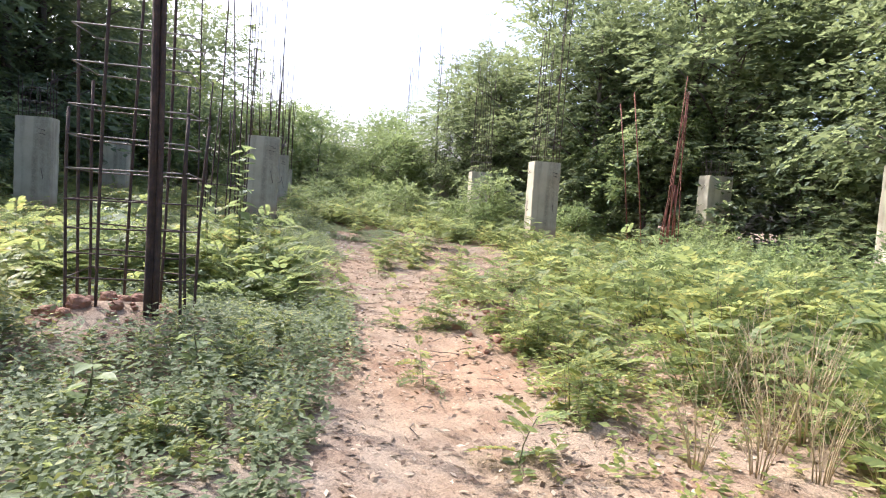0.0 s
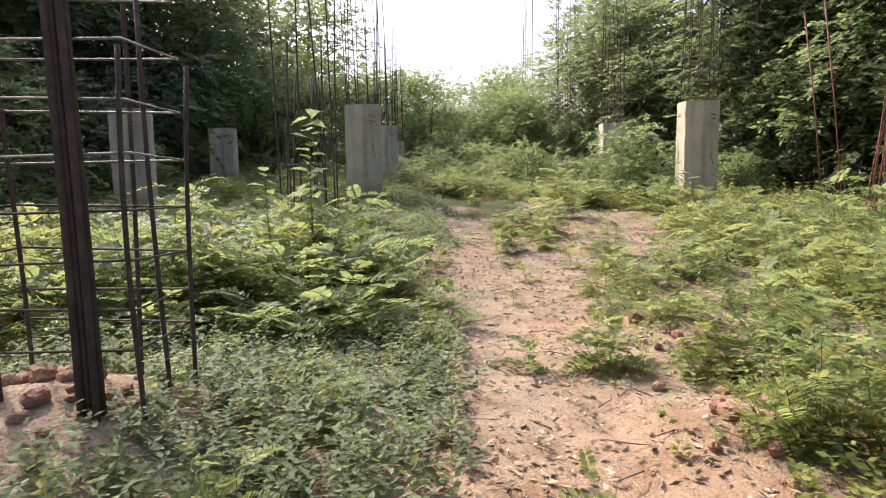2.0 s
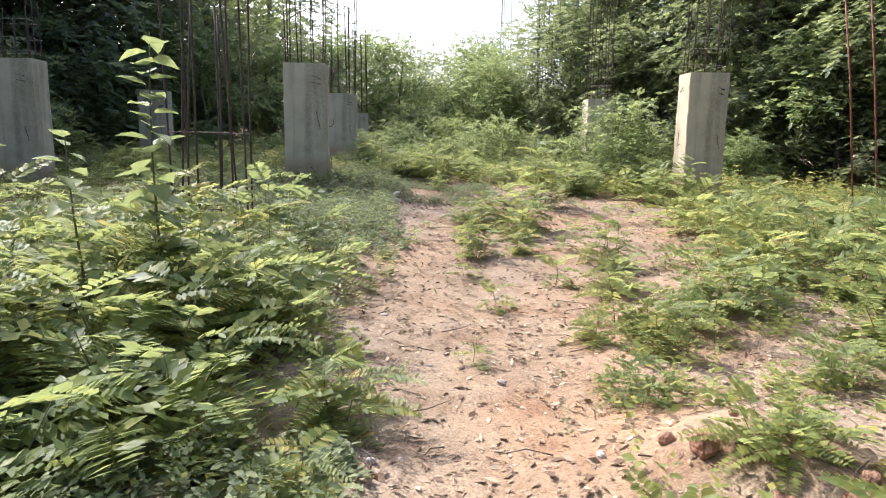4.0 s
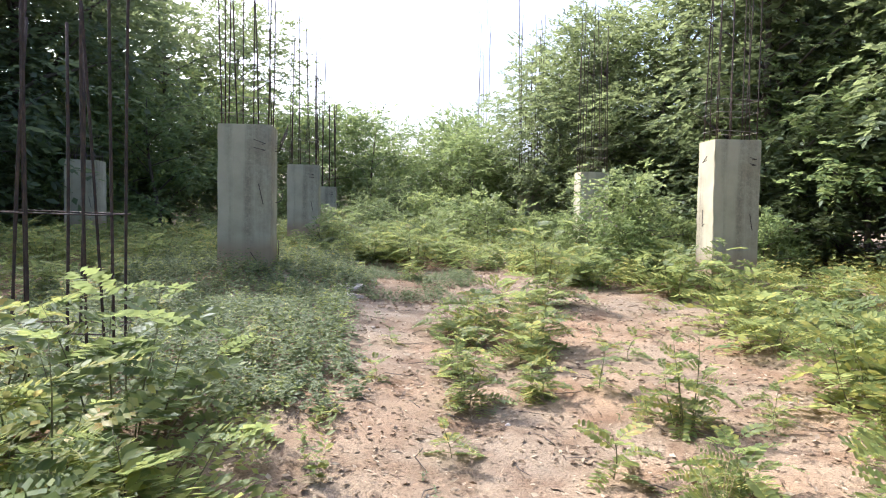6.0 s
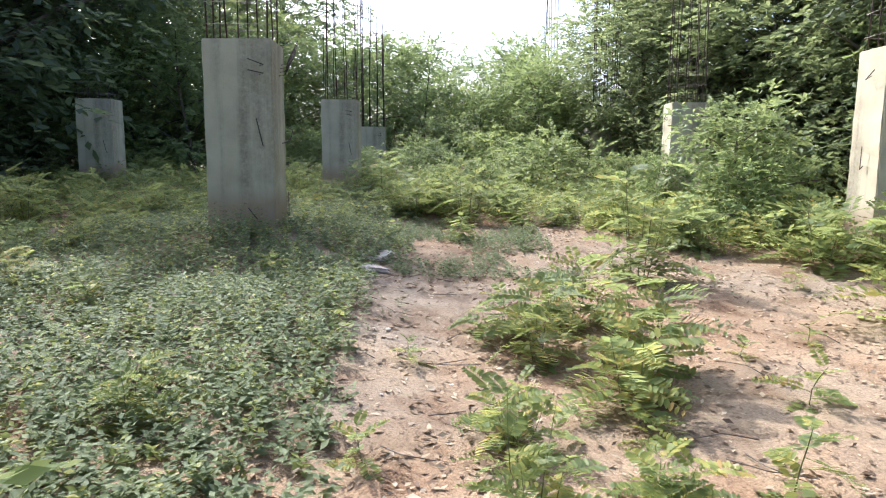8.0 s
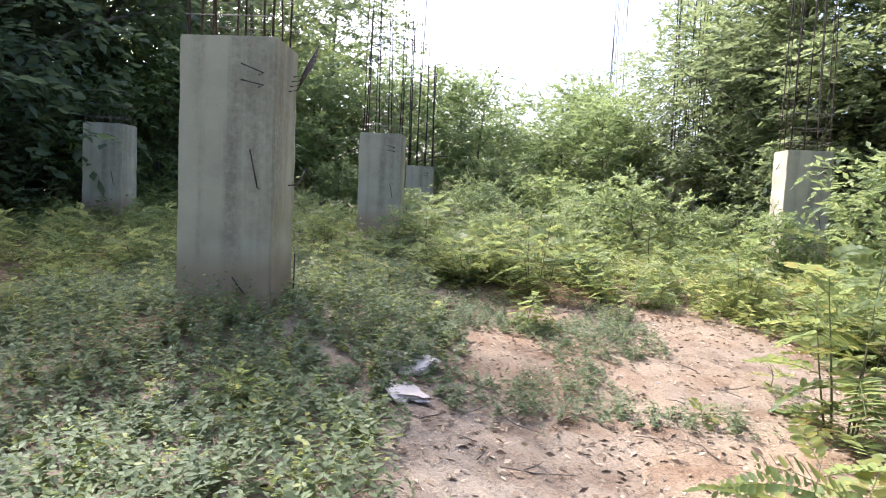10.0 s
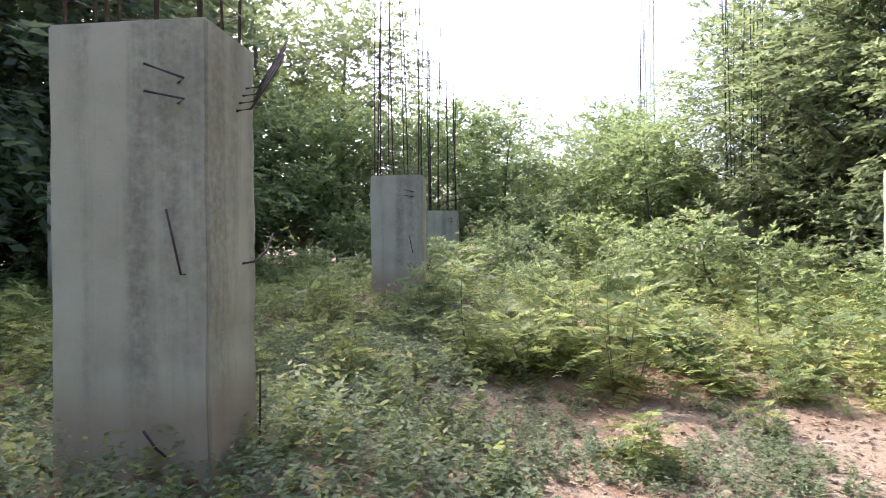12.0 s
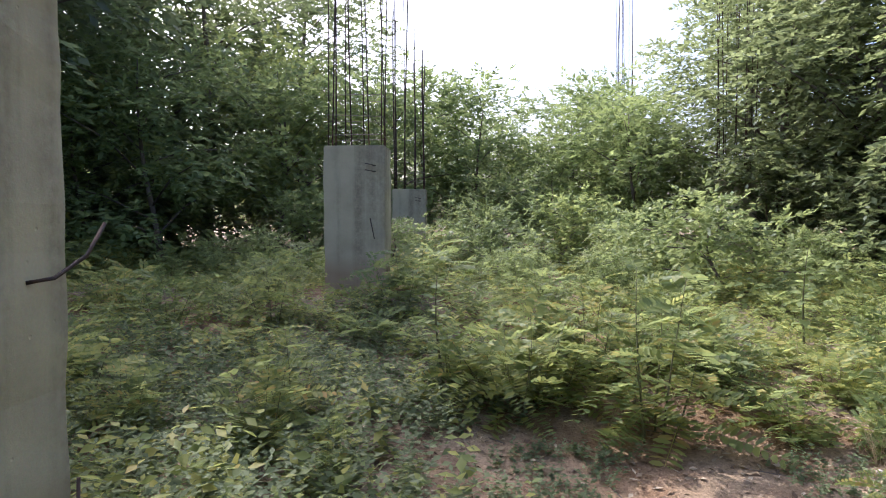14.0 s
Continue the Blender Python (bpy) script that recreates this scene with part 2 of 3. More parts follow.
def tube_data(points, radii, sides=6):
    """Vertices and faces of a bent tapered rod."""
    verts, faces = [], []
    pts = [Vector(p) for p in points]
    for i, p in enumerate(pts):
        d = (pts[min(i + 1, len(pts) - 1)] - pts[max(i - 1, 0)]).normalized()
        a = d.orthogonal().normalized() if abs(d.z) < 0.95 else (Vector((1, 0, 0)) - d * d.x).normalized()
        b = d.cross(a)
        for k in range(sides):
            w = 2 * math.pi * k / sides
            verts.append(p + radii[i] * (math.cos(w) * a + math.sin(w) * b))
    for i in range(len(pts) - 1):
        for k in range(sides):
            k2 = (k + 1) % sides
            faces.append((i * sides + k, i * sides + k2, (i + 1) * sides + k2, (i + 1) * sides + k))
    faces.append(tuple(range(sides))[::-1])
    faces.append(tuple(range((len(pts) - 1) * sides, len(pts) * sides)))
    return verts, faces


def tube(name, points, radii, mat, sides=6):
    if not isinstance(radii, (list, tuple)):
        radii = [radii] * len(points)
    return mesh_from(name, *tube_data(points, radii, sides), mat, True)


def tubes(name, rods, mat, sides=5):
    verts, faces = [], []
    for points, radii in rods:
        v, f = tube_data(points, radii, sides)
        faces += [tuple(i + len(verts) for i in q) for q in f]
        verts += v
    return mesh_from(name, verts, faces, mat, True)


# ---- ground ----
def ground_mesh():
    """One sheet: fine where the walk goes, wider and wider towards the horizon."""
    def steps(lo, hi, d):
        inner = np.arange(lo, hi + 1e-6, d)
        grow = np.cumsum(d * 1.35 ** np.arange(1, 26))
        return np.r_[lo - grow[::-1], inner, hi + grow]
    ss, uu = steps(-2, 26, 0.09), steps(-6, 9, 0.09)
    S, T = np.meshgrid(ss, uu, indexing="ij")
    X, Y = S * V.x + T * U.x, S * V.y + T * U.y
    Z = height(X, Y) * np.clip(1.5 - np.hypot(S - 15, T) / 120, 0, 1)
    near = (S > -2) & (S < 26) & (T > -6) & (T < 9)
    ruts = np.exp(-((T - np.interp(S, LEFT_S, LEFT_U) - 0.9 - 0.15 * np.sin(S)) / 0.13) ** 2) * (bare(S, T) > 0)
    lumps = np.sin(9.1 * X + 2.3 * np.sin(7 * Y)) * np.sin(8.3 * Y + 1.9 * np.sin(6 * X)) + np.sin(19 * X + 3 * Y) * np.sin(17 * Y - 5 * X)
    Z = Z + near * (0.014 * (rng.random(S.shape) - 0.5) + 0.009 * lumps - 0.03 * ruts)
    a, b = S.shape
    idx = np.arange(a * b).reshape(a, b)
    faces = np.stack([idx[:-1, :-1], idx[1:, :-1], idx[1:, 1:], idx[:-1, 1:]], -1).reshape(-1, 4)[:, ::-1]
    return mesh_from("ground", np.stack([X, Y, Z], -1).reshape(-1, 3).tolist(), faces.tolist(), SOIL, True)


tagged(new("ground", ground_mesh()), "sandy reddish soil with a trodden footpath", "ground", kind="structure")


def on_ground(s, u, turn=0.0, scale=1.0, sink=0.0, tilt=0.0):
    x, y = xy(s, u)
    return pose(x, y, float(height(x, y)) - sink, tilt, 0, turn) @ Matrix.Scale(scale, 4)


# ---- columns with starter bars ----
def column_body(seed, high):
    """Cast concrete shaft with worn arrises and a chipped head."""
    r = random.Random(seed)
    bm = bmesh.new()
    bmesh.ops.create_cube(bm, size=1)
    for vert in bm.verts:
        vert.co = Vector((vert.co.x * 0.84, vert.co.y * 0.58, (vert.co.z + 0.5) * (high + 0.5) - 0.5))
    bmesh.ops.bevel(bm, geom=[e for e in bm.edges], offset=0.014, segments=2, affect="EDGES")
    for i in range(1, 16):
        bmesh.ops.bisect_plane(bm, geom=bm.verts[:] + bm.edges[:] + bm.faces[:], plane_co=(0, 0, high * i / 16), plane_no=(0, 0, 1))
    off = Vector((seed * 3.1, 0, 0))
    for vert in bm.verts:
        edge = abs(vert.co.x) > 0.41 and abs(vert.co.y) > 0.27
        vert.co.x += 0.012 * noise.noise(vert.co * 1.3 + off) + (0.012 * noise.noise(vert.co * 6 + off) if edge else 0)
        vert.co.y += 0.010 * noise.noise(vert.co * 1.7 - off)
        if vert.co.z > high - 0.03:
            vert.co.z += 0.02 * noise.noise(vert.co * 7 + off)
    me = bpy.data.meshes.new("shaft")
    bm.to_mesh(me)
    bm.free()
    me.materials.append(CONCRETE)
    return me


def bar(r, x, y, z0, z1, lean=0.03, radius=0.0125):
    lx, ly = r.uniform(-lean, lean), r.uniform(-lean, lean)
    pts = []
    for i in range(7):
        t = i / 6
        z = z0 + (z1 - z0) * t
        pts.append((x + lx * (z - z0) + 0.03 * math.sin(3 * t + x * 9) * t, y + ly * (z - z0) + 0.03 * math.sin(2.5 * t + y * 7) * t, z))
    return tube("rebar", pts, radius, RUST, 6)


def stirrup(r, x, y, z, radius=0.005, mat=None):
    dz = [r.uniform(-0.02, 0.02) for _ in range(4)]
    c = [(-x, -y), (x, -y), (x, y), (-x, y)]
    pts = [(*c[i % 4], z + dz[i % 4]) for i in range(5)] + [(-x + 0.05, -y + 0.04, z + dz[0])]
    return tube("stirrup", pts, radius, mat or WIRE, 5)


BAR_SPOTS = [(-0.36, -0.23), (-0.12, -0.24), (0.13, -0.235), (0.36, -0.23), (0.37, 0.0), (0.36, 0.23), (0.12, 0.235), (-0.13, 0.23), (-0.36, 0.22), (-0.365, 0.01)]
for n, (cs, cu, bars_up) in enumerate(COLUMNS):
    r = random.Random(n + 3)
    x, y = xy(cs, cu)
    z = float(height(x, y))
    top = 2.95 if n != 2 else 2.75
    high = top - z
    col = thing("concrete_column", None, pose(x, y, z, 0, 0, 52), "unfinished grey concrete column with rusty starter bars", "column", "columns of the unfinished building")
    part("shaft", column_body(n, high), col, "stained cast concrete")
    for bx, by in BAR_SPOTS:
        part("rebar", bar(r, bx, by, high - 0.05, high + bars_up * r.uniform(0.55, 1.05), 0.035 if cs < 30 else 0.02, r.choice([0.008, 0.0095, 0.011]) * (1.0 if cs < 30 else 1.5)), col)
    for i in range(3):
        part("stirrup", stirrup(r, 0.385, 0.25, high + 0.1 + 0.28 * i + r.uniform(0, 0.1)), col)
    # bent ends of tie bars that stick out of the faces
    hooks = [[(0.28, -0.28, 0.36 * high), (0.275, -0.325, 0.36 * high), (0.22, -0.33, 0.36 * high + 0.28)]] if n != 0 else []
    if n == 0:
        hooks = [[(0.3, -0.28, 1.01), (0.295, -0.325, 1.01), (0.225, -0.33, 1.33)], [(0.26, -0.28, 1.95), (0.33, -0.34, 1.96), (0.16, -0.4, 2.02)],
                 [(0.26, -0.28, 1.85), (0.33, -0.34, 1.86), (0.16, -0.4, 1.89)], [(0.2, -0.28, 0.09), (0.16, -0.33, 0.16), (0.1, -0.34, 0.25)]]
        hooks += [[(0.42, 0.05 + 0.04 * i, 1.88 + 0.05 * i), (0.48, 0.1 + 0.04 * i, 1.9 + 0.05 * i), (0.58, 0.32 + 0.03 * i, 2.22 + 0.05 * i)] for i in range(4)]
        hooks += [[(0.42, 0.1, 1.05), (0.47, 0.15, 1.06), (0.5, 0.26, 1.12), (0.5, 0.36, 1.22)], [(0.45, 0.24, -0.05), (0.455, 0.25, 0.2), (0.45, 0.27, 0.42)]]
    else:
        hooks += [[(0.25, -0.29, 0.86 * high), (0.3, -0.34, 0.86 * high), (0.16, -0.38, 0.86 * high + 0.03)], [(0.25, -0.29, 0.82 * high), (0.3, -0.34, 0.82 * high), (0.16, -0.38, 0.82 * high + 0.02)],
                  [(-0.42, 0.0, 0.86 * high), (-0.5, -0.02, 0.84 * high), (-0.52, -0.2, 0.88 * high)], [(-0.42, 0.0, 0.4 * high), (-0.47, -0.02, 0.38 * high), (-0.48, -0.04, 0.5 * high)]]
    for h in hooks:
        part("bent_tie_bar", tube("bent_tie_bar", h, 0.0065, RUST, 6), col)

# ---- bare reinforcement cages ----
def cage(s, u, spots, low, rings, up, label, lean, bundle=()):
    r = random.Random(int(s * 10))
    x, y = xy(s, u)
    z = float(height(x, y))
    ob = thing("rebar_cage", None, pose(x, y, z, 0, 0, 52), label, "reinforcement cage", "reinforcement cages")
    for bx, by in spots:
        part("rebar", bar(r, bx, by, low, up * r.choice([0.42, 0.5, 0.62, 0.95]), lean, 0.0125), ob)
    for bx, by in bundle:
        part("rebar", bar(r, bx, by, low, up * r.uniform(0.9, 1.1), 0.006, 0.018), ob)
    for i, q in enumerate(rings):
        part("stirrup", stirrup(r, 0.43 + r.uniform(-0.02, 0.02), 0.3, q, 0.0065, WIRE if i > 3 else RUST), ob)
    return ob


cage(5.6, -1.33, [(-0.42, -0.28), (-0.2, -0.29), (0.42, -0.28), (0.4, 0.05), (0.43, 0.28), (0.14, 0.29), (-0.15, 0.29), (-0.42, 0.28), (-0.42, 0.0)], -0.3,
     [0.22, 0.4, 0.6, 0.83, 1.06, 1.3, 1.55, 1.85, 2.15], 3.6, "rusty square reinforcement cage standing in a soil mound", 0.03,
     [(0.16, -0.31), (0.2, -0.33), (0.24, -0.3), (0.2, -0.28), (0.17, -0.35), (0.235, -0.345)])
cage(13.0, -1.55, [(-0.4, -0.25), (-0.1, -0.27), (0.3, -0.25), (0.4, 0.2), (0.0, 0.27), (-0.38, 0.2), (-0.25, -0.24), (0.12, -0.2), (0.42, -0.05), (0.25, 0.24), (-0.42, 0.0)], -0.3, [0.4, 1.3], 6.5, "tall thin rusty reinforcing bars overgrown at the foot", 0.045)
x, y = xy(14.9, 9.3)
red = thing("rebar_bundle", None, pose(x, y, float(height(x, y)), 0, 0, 20), "bundle of red rusty reinforcing bars leaning together", "reinforcing bars")
for i in range(13):
    r = random.Random(i + 60)
    a, q, hgt, r2 = r.uniform(0, 6.3), r.uniform(0.1, 0.34), r.choice([2.2, 2.4, 4.2, 4.8, 5.2]), r.random()
    f = lambda t: (math.cos(a) * q * (1 - t) + (0.02 + 0.04 * r2) * t * hgt + 0.03 * math.sin(5 * t + i), math.sin(a) * q * (1 - t), -0.2 + hgt * t)
    part("rebar", tube("rebar", [f(k / 5) for k in range(6)], 0.012, RED_RUST, 6), red)
for i in range(2):
    part("rebar", tube("rebar", [(-0.55 - 0.35 * i, 0.1, -0.2), (-0.85 - 0.35 * i, 0.1, 2.4), (-1.15 - 0.33 * i, 0.12, 4.6 - 0.3 * i)], 0.014, RED_RUST, 6), red)

# ---- leaves and plants ----
LEAFLET = [(0, 0, 0), (0.3, -0.5, 0.1), (0.75, -0.4, 0.06), (1, 0, -0.05), (0.75, 0.4, 0.06), (0.3, 0.5, 0.1)]
LEAFLET_F = [(0, 1, 2, 3), (0, 3, 4, 5)]
RHOMB = [(0, 0, 0), (0.45, -0.5, 0.08), (1, 0, -0.06), (0.45, 0.5, 0.08)]
RHOMB_F = [(0, 1, 2), (0, 2, 3)]
LEAFLET_WIDE = [(0, 0, 0), (0.5, -0.6, 0.06), (1, 0, -0.05), (0.5, 0.6, 0.06)]


def frames_of(pos, way, roll, length, width):
    """Leaf placements: x along way, y across it."""
    pos, way = np.atleast_2d(pos), np.atleast_2d(way)
    n = len(pos)
    way = way / np.linalg.norm(way, axis=1, keepdims=True)
    up = np.tile([0.0, 0.0, 1.0], (n, 1))
    side = np.cross(up, way)
    bad = np.linalg.norm(side, axis=1) < 1e-3
    side[bad] = (1, 0, 0)
    side /= np.linalg.norm(side, axis=1, keepdims=True)
    nrm = np.cross(way, side)
    roll = np.broadcast_to(roll, (n,))[:, None]
    side, nrm = side * np.cos(roll) + nrm * np.sin(roll), nrm * np.cos(roll) - side * np.sin(roll)
    length, width = np.broadcast_to(length, (n,))[:, None], np.broadcast_to(width, (n,))[:, None]
    return np.stack([way * length, side * width, nrm * width, pos], -1)


def frond_frames(g, length, pairs, size, droop):
    """Leaflets along one arching rachis that starts at the origin and runs along +x."""
    t = np.linspace(0.16, 0.97, pairs)
    px = length * t
    pz = 0.12 * length * t - droop * length * t**2
    slope = 0.12 - 2 * droop * t
    out = []
    for sgn in (-1, 1):
        way = np.stack([np.full(pairs, 0.35) + g.normal(0, 0.08, pairs), np.full(pairs, sgn * 1.0), slope * 0.35 + 0.15 + g.normal(0, 0.1, pairs)], -1)
        shape = size * (0.75 + 0.5 * np.sin(np.pi * t)) * g.uniform(0.85, 1.1, pairs)
        out.append(frames_of(np.stack([px, np.full(pairs, sgn * 0.003), pz], -1), way, g.normal(0, 0.25, pairs), shape, shape * 0.4))
    return np.concatenate(out)


def compose(m, frames):
    a = np.array(m)
    f = np.concatenate([frames, np.tile([[[0, 0, 0, 1.0]]], (len(frames), 1, 1))], 1)
    return (a @ f)[:, :3, :]


def frond_mesh(seed, length, pairs, size, droop, mat=None):
    g = np.random.default_rng(seed)
    me = batch("frond", LEAFLET, LEAFLET_F, frond_frames(g, length, pairs, size, droop), mat or FROND)
    rod = tube_data([(length * t, 0, 0.12 * length * t - droop * length * t * t) for t in (0, 0.35, 0.7, 1)], [0.0035, 0.003, 0.002, 0.001], 3)
    bm = bmesh.new()
    bm.from_mesh(me)
    vs = [bm.verts.new(p) for p in rod[0]]
    for f in rod[1]:
        bm.faces.new([vs[i] for i in f])
    bm.to_mesh(me)
    bm.free()
    return me


FRONDS = [frond_mesh(i, L, n, z, d) for i, (L, n, z, d) in enumerate([(0.42, 11, 0.085, 0.3), (0.36, 9, 0.09, 0.2), (0.5, 13, 0.08, 0.42), (0.3, 8, 0.075, 0.15), (0.46, 12, 0.09, 0.55)])]


def sapling_layout(seed, high, count, spread):
    """Several thin stems from one foot, and where the fronds sit on them: level tiers that reach outwards."""
    r = random.Random(seed)
    rods, fronds = [], []
    stems = max(1, round(spread * 8))
    each = max(4, count // stems)
    for k in range(stems):
        a = k * 2.4 + r.uniform(-0.5, 0.5)
        q = spread * (0.15 + 0.75 * math.sqrt((k + 0.3) / stems)) * 0.6 if stems > 1 else 0.0
        tall = high * (1.0 - 0.45 * k / stems) * r.uniform(0.85, 1.05)
        tip = (math.cos(a) * q, math.sin(a) * q, tall)
        foot = (tip[0] * 0.35, tip[1] * 0.35, -0.03)
        f = lambda t, foot=foot, tip=tip, k=k: Vector(foot).lerp(Vector(tip), t) + Vector((0.03 * math.sin(4 * t + k), 0.03 * math.cos(3 * t + k) - 0.03, 0)) * t
        rods.append(([f(i / 4) for i in range(5)], [0.004 * high + 0.003, 0.004 * high + 0.002, 0.003 * high + 0.002, 0.003, 0.0015]))
        for i in range(each):
            t = 0.12 + 0.88 * (i + 0.6 * r.random()) / each
            yaw = i * 137.5 + math.degrees(a) + r.uniform(-30, 30)
            rise = -10 + 36 * t + r.uniform(-16, 16)
            fronds.append((f(t), yaw, rise, r.uniform(-26, 26), r.randrange(len(FRONDS)), (1.15 - 0.42 * t) * r.uniform(0.75, 1.15)))
    return rods, fronds


def frond_pose(fr, k):
    p, yaw, rise, roll, _, sc = fr
    return pose(*p, 0, 0, yaw) @ pose(0, 0, 0, 0, -rise, 0) @ pose(0, 0, 0, roll, 0, 0) @ Matrix.Scale(sc * k, 4)


def sapling(seed, high, count, spread, split, k=1.0):
    rods, fronds = sapling_layout(seed, high, count, spread)
    ob = thing("pinnate_sapling", None, Matrix(), "green sapling with feathery pinnate leaves", "sapling", "saplings along the path")
    for points, radii in rods:
        part("stem", tube("stem", points, radii, STEM, 4), ob)
    if split:
        for fr in fronds:
            part("frond", FRONDS[fr[4]], ob, m=frond_pose(fr, k))
    else:
        g = np.random.default_rng(seed)
        shapes = [(0.46, 12, 0.088, 0.25), (0.4, 10, 0.09, 0.18), (0.52, 13, 0.088, 0.36), (0.34, 9, 0.085, 0.12), (0.5, 12, 0.09, 0.5)]
        fs = np.concatenate([compose(frond_pose(fr, k), frond_frames(g, *shapes[fr[4]])) for fr in fronds])
        part("foliage", batch("foliage", LEAFLET_WIDE, RHOMB_F, fs, FROND), ob, "feathery green and yellowing leaves")
    return ob


def trunk_rods(r, high, spread, limbs, girth, low):
    lean = (r.uniform(-0.1, 0.1) * high, r.uniform(-0.1, 0.1) * high)
    f = lambda t: Vector((lean[0] * t + 0.12 * math.sin(4 * t + girth * 50), lean[1] * t + 0.1 * math.cos(5 * t), high * 0.85 * t - 0.1))
    rods = [([f(i / 7) for i in range(8)], [girth * (1.15 - t / 7) for t in range(8)])]
    tips = []
    for i in range(limbs):
        t = low + (0.97 - low) * i / limbs
        a = i * 2.4 + r.uniform(-0.4, 0.4)
        reach = spread * (1.05 - 0.55 * t) * r.uniform(0.7, 1.1)
        rise = high * r.uniform(0.08, 0.22)
        p = f(t)
        end = p + Vector((math.cos(a) * reach, math.sin(a) * reach, rise))
        mid = p.lerp(end, 0.5) + Vector((0, 0, 0.08 * reach))
        rods.append(([p, mid, end], [girth * 0.42 * (1.1 - t), girth * 0.24 * (1.1 - t) + 0.008, 0.008]))
        tips += [(end, 1.0), (mid, 0.8), (p.lerp(end, 0.78) + Vector((r.uniform(-0.4, 0.4), r.uniform(-0.4, 0.4), 0.2)), 0.9)]
    tips.append((f(1.0), 0.9))
    tips.append((f(1.0) + Vector((0, 0, high * 0.1)), 0.6))
    return rods, tips


def tree(seed, high, spread, limbs, girth, sprays, leaf, mat, label, name="tree", clump=0.85, layered=0.6, low=0.16):
    """Trunk and limbs, and a crown of leafy sprays gathered round the limbs, with gaps between."""
    r = random.Random(seed)
    g = np.random.default_rng(seed)
    rods, tips = trunk_rods(r, high, spread, limbs, girth, low)
    ob = thing(name, None, Matrix(), label, "tree" if name == "tree" else "bush", "trees round the clearing" if name == "tree" else "bushes")
    part("trunk", tubes("trunk", rods, BARK, 7), ob)
    w = np.array([q for _, q in tips])
    which = g.choice(len(tips), sprays, p=w / w.sum())
    centre = np.array([tuple(p) for p, _ in tips])[which]
    ball = g.normal(0, 1, (sprays, 3))
    ball /= np.linalg.norm(ball, axis=1, keepdims=True)
    ball *= (g.random((sprays, 1)) ** 0.45) * clump * (spread * 0.42)
    ball[:, 2] *= layered
    pos = centre + ball
    out = ball + 0.35 * (centre - centre.mean(0)) + g.normal(0, 0.35, (sprays, 3))
    out[:, 2] = 0.6 * out[:, 2] + g.normal(-0.12, 0.45, sprays)
    out /= np.linalg.norm(out, axis=1, keepdims=True) + 1e-6
    parts_ = []
    for j in range(9):
        t = (j // 2 + 1) / 5
        sgn = (-1, 1)[j % 2] if j < 8 else 0
        side = np.cross(out, [0, 0, 1.0])
        side /= np.linalg.norm(side, axis=1, keepdims=True) + 1e-6
        way = out * (0.55 if sgn else 1.0) + side * sgn + g.normal(0, 0.22, (sprays, 3))
        p = pos + out * (leaf * 2.1 * t)
        p[:, 2] -= 0.25 * leaf * t * t * 2
        L = leaf * g.uniform(0.7, 1.15, sprays)
        parts_.append(frames_of(p, way, g.normal(0, 0.5, sprays), L, L * 0.48))
    part("crown", batch("crown", RHOMB, RHOMB_F, np.concatenate(parts_), mat), ob, "many small leaves in layered clumps")
    return ob


def placed(kinds, rows, seed):
    """Copies of the kinds at rows of s, u, size; the first of each kind stands at its first place."""
    r = random.Random(seed)
    used = set()
    for i, (s, u, size) in enumerate(rows):
        k = i % len(kinds)
        m = on_ground(s, u, r.uniform(0, 360), size * r.uniform(0.93, 1.07), 0.03)
        if k in used:
            ob = copy_thing(kinds[k], m)
            ob.matrix_basis = m
        else:
            kinds[k].matrix_basis = m
            used.add(k)


# tall dark trees on both sides
TALL = [tree(11, 11.0, 4.0, 18, 0.2, 1350, 0.25, TREE, "tall dense dark green tree"), tree(12, 12.5, 4.2, 19, 0.24, 1450, 0.26, TREE, "tall dense dark green tree", layered=0.75),
        tree(13, 9.5, 3.9, 16, 0.17, 1350, 0.25, TREE, "dense spreading dark green tree", low=0.1)]
r = random.Random(5)
rows = []
for i in range(9):  # left wood
    rows.append((-3 + 4.0 * i + r.uniform(-0.8, 0.8), -12.6 - r.uniform(0, 2.5), r.uniform(0.9, 1.1)))
rows += [(27.8, -11.4, 1.25), (31.6, -11.8, 1.3), (35.5, -11.0, 1.3), (40.5, -9.6, 1.25), (45.5, -7.5, 1.1), (24.0, -14.0, 1.35), (33.5, -16, 1.45)]
for i in range(9):  # right wood
    rows.append((3.5 + 3.4 * i + r.uniform(-0.6, 0.6), 15.2 + r.uniform(-0.8, 1.4), r.uniform(0.9, 1.15)))
rows += [(30.6, 9.0, 0.74), (27.6, 10.2, 0.72), (33.4, 8.4, 0.78), (24.2, 11.6, 0.8), (33.5, 10.6, 0.95), (37.0, 9.2, 0.9), (29.8, 11.8, 1.0), (26.0, 12.6, 1.05), (42, 13, 1.0)]
placed(TALL, rows, 21)
WOOD = [tree(14, 12.0, 4.6, 13, 0.22, 550, 0.44, TREE, "tall dark tree deep in the wood", low=0.08), tree(15, 10.5, 4.8, 12, 0.2, 550, 0.44, TREE, "tall dark tree deep in the wood", layered=0.8, low=0.06)]
rows = []
for i in range(6):
    rows.append((-2 + 8 * i + r.uniform(-1, 1), -18.5 - r.uniform(0, 3.5), r.uniform(1.0, 1.35)))
for i in range(9):
    rows.append((2 + 5.2 * i + r.uniform(-1, 1), 20.5 + r.uniform(0, 3), r.uniform(1.0, 1.3)))
for i in range(9):  # closing wood far ahead
    rows.append((58 + r.uniform(0, 10), -26 + 6.5 * i + r.uniform(-2, 2), r.uniform(0.62, 0.8)))
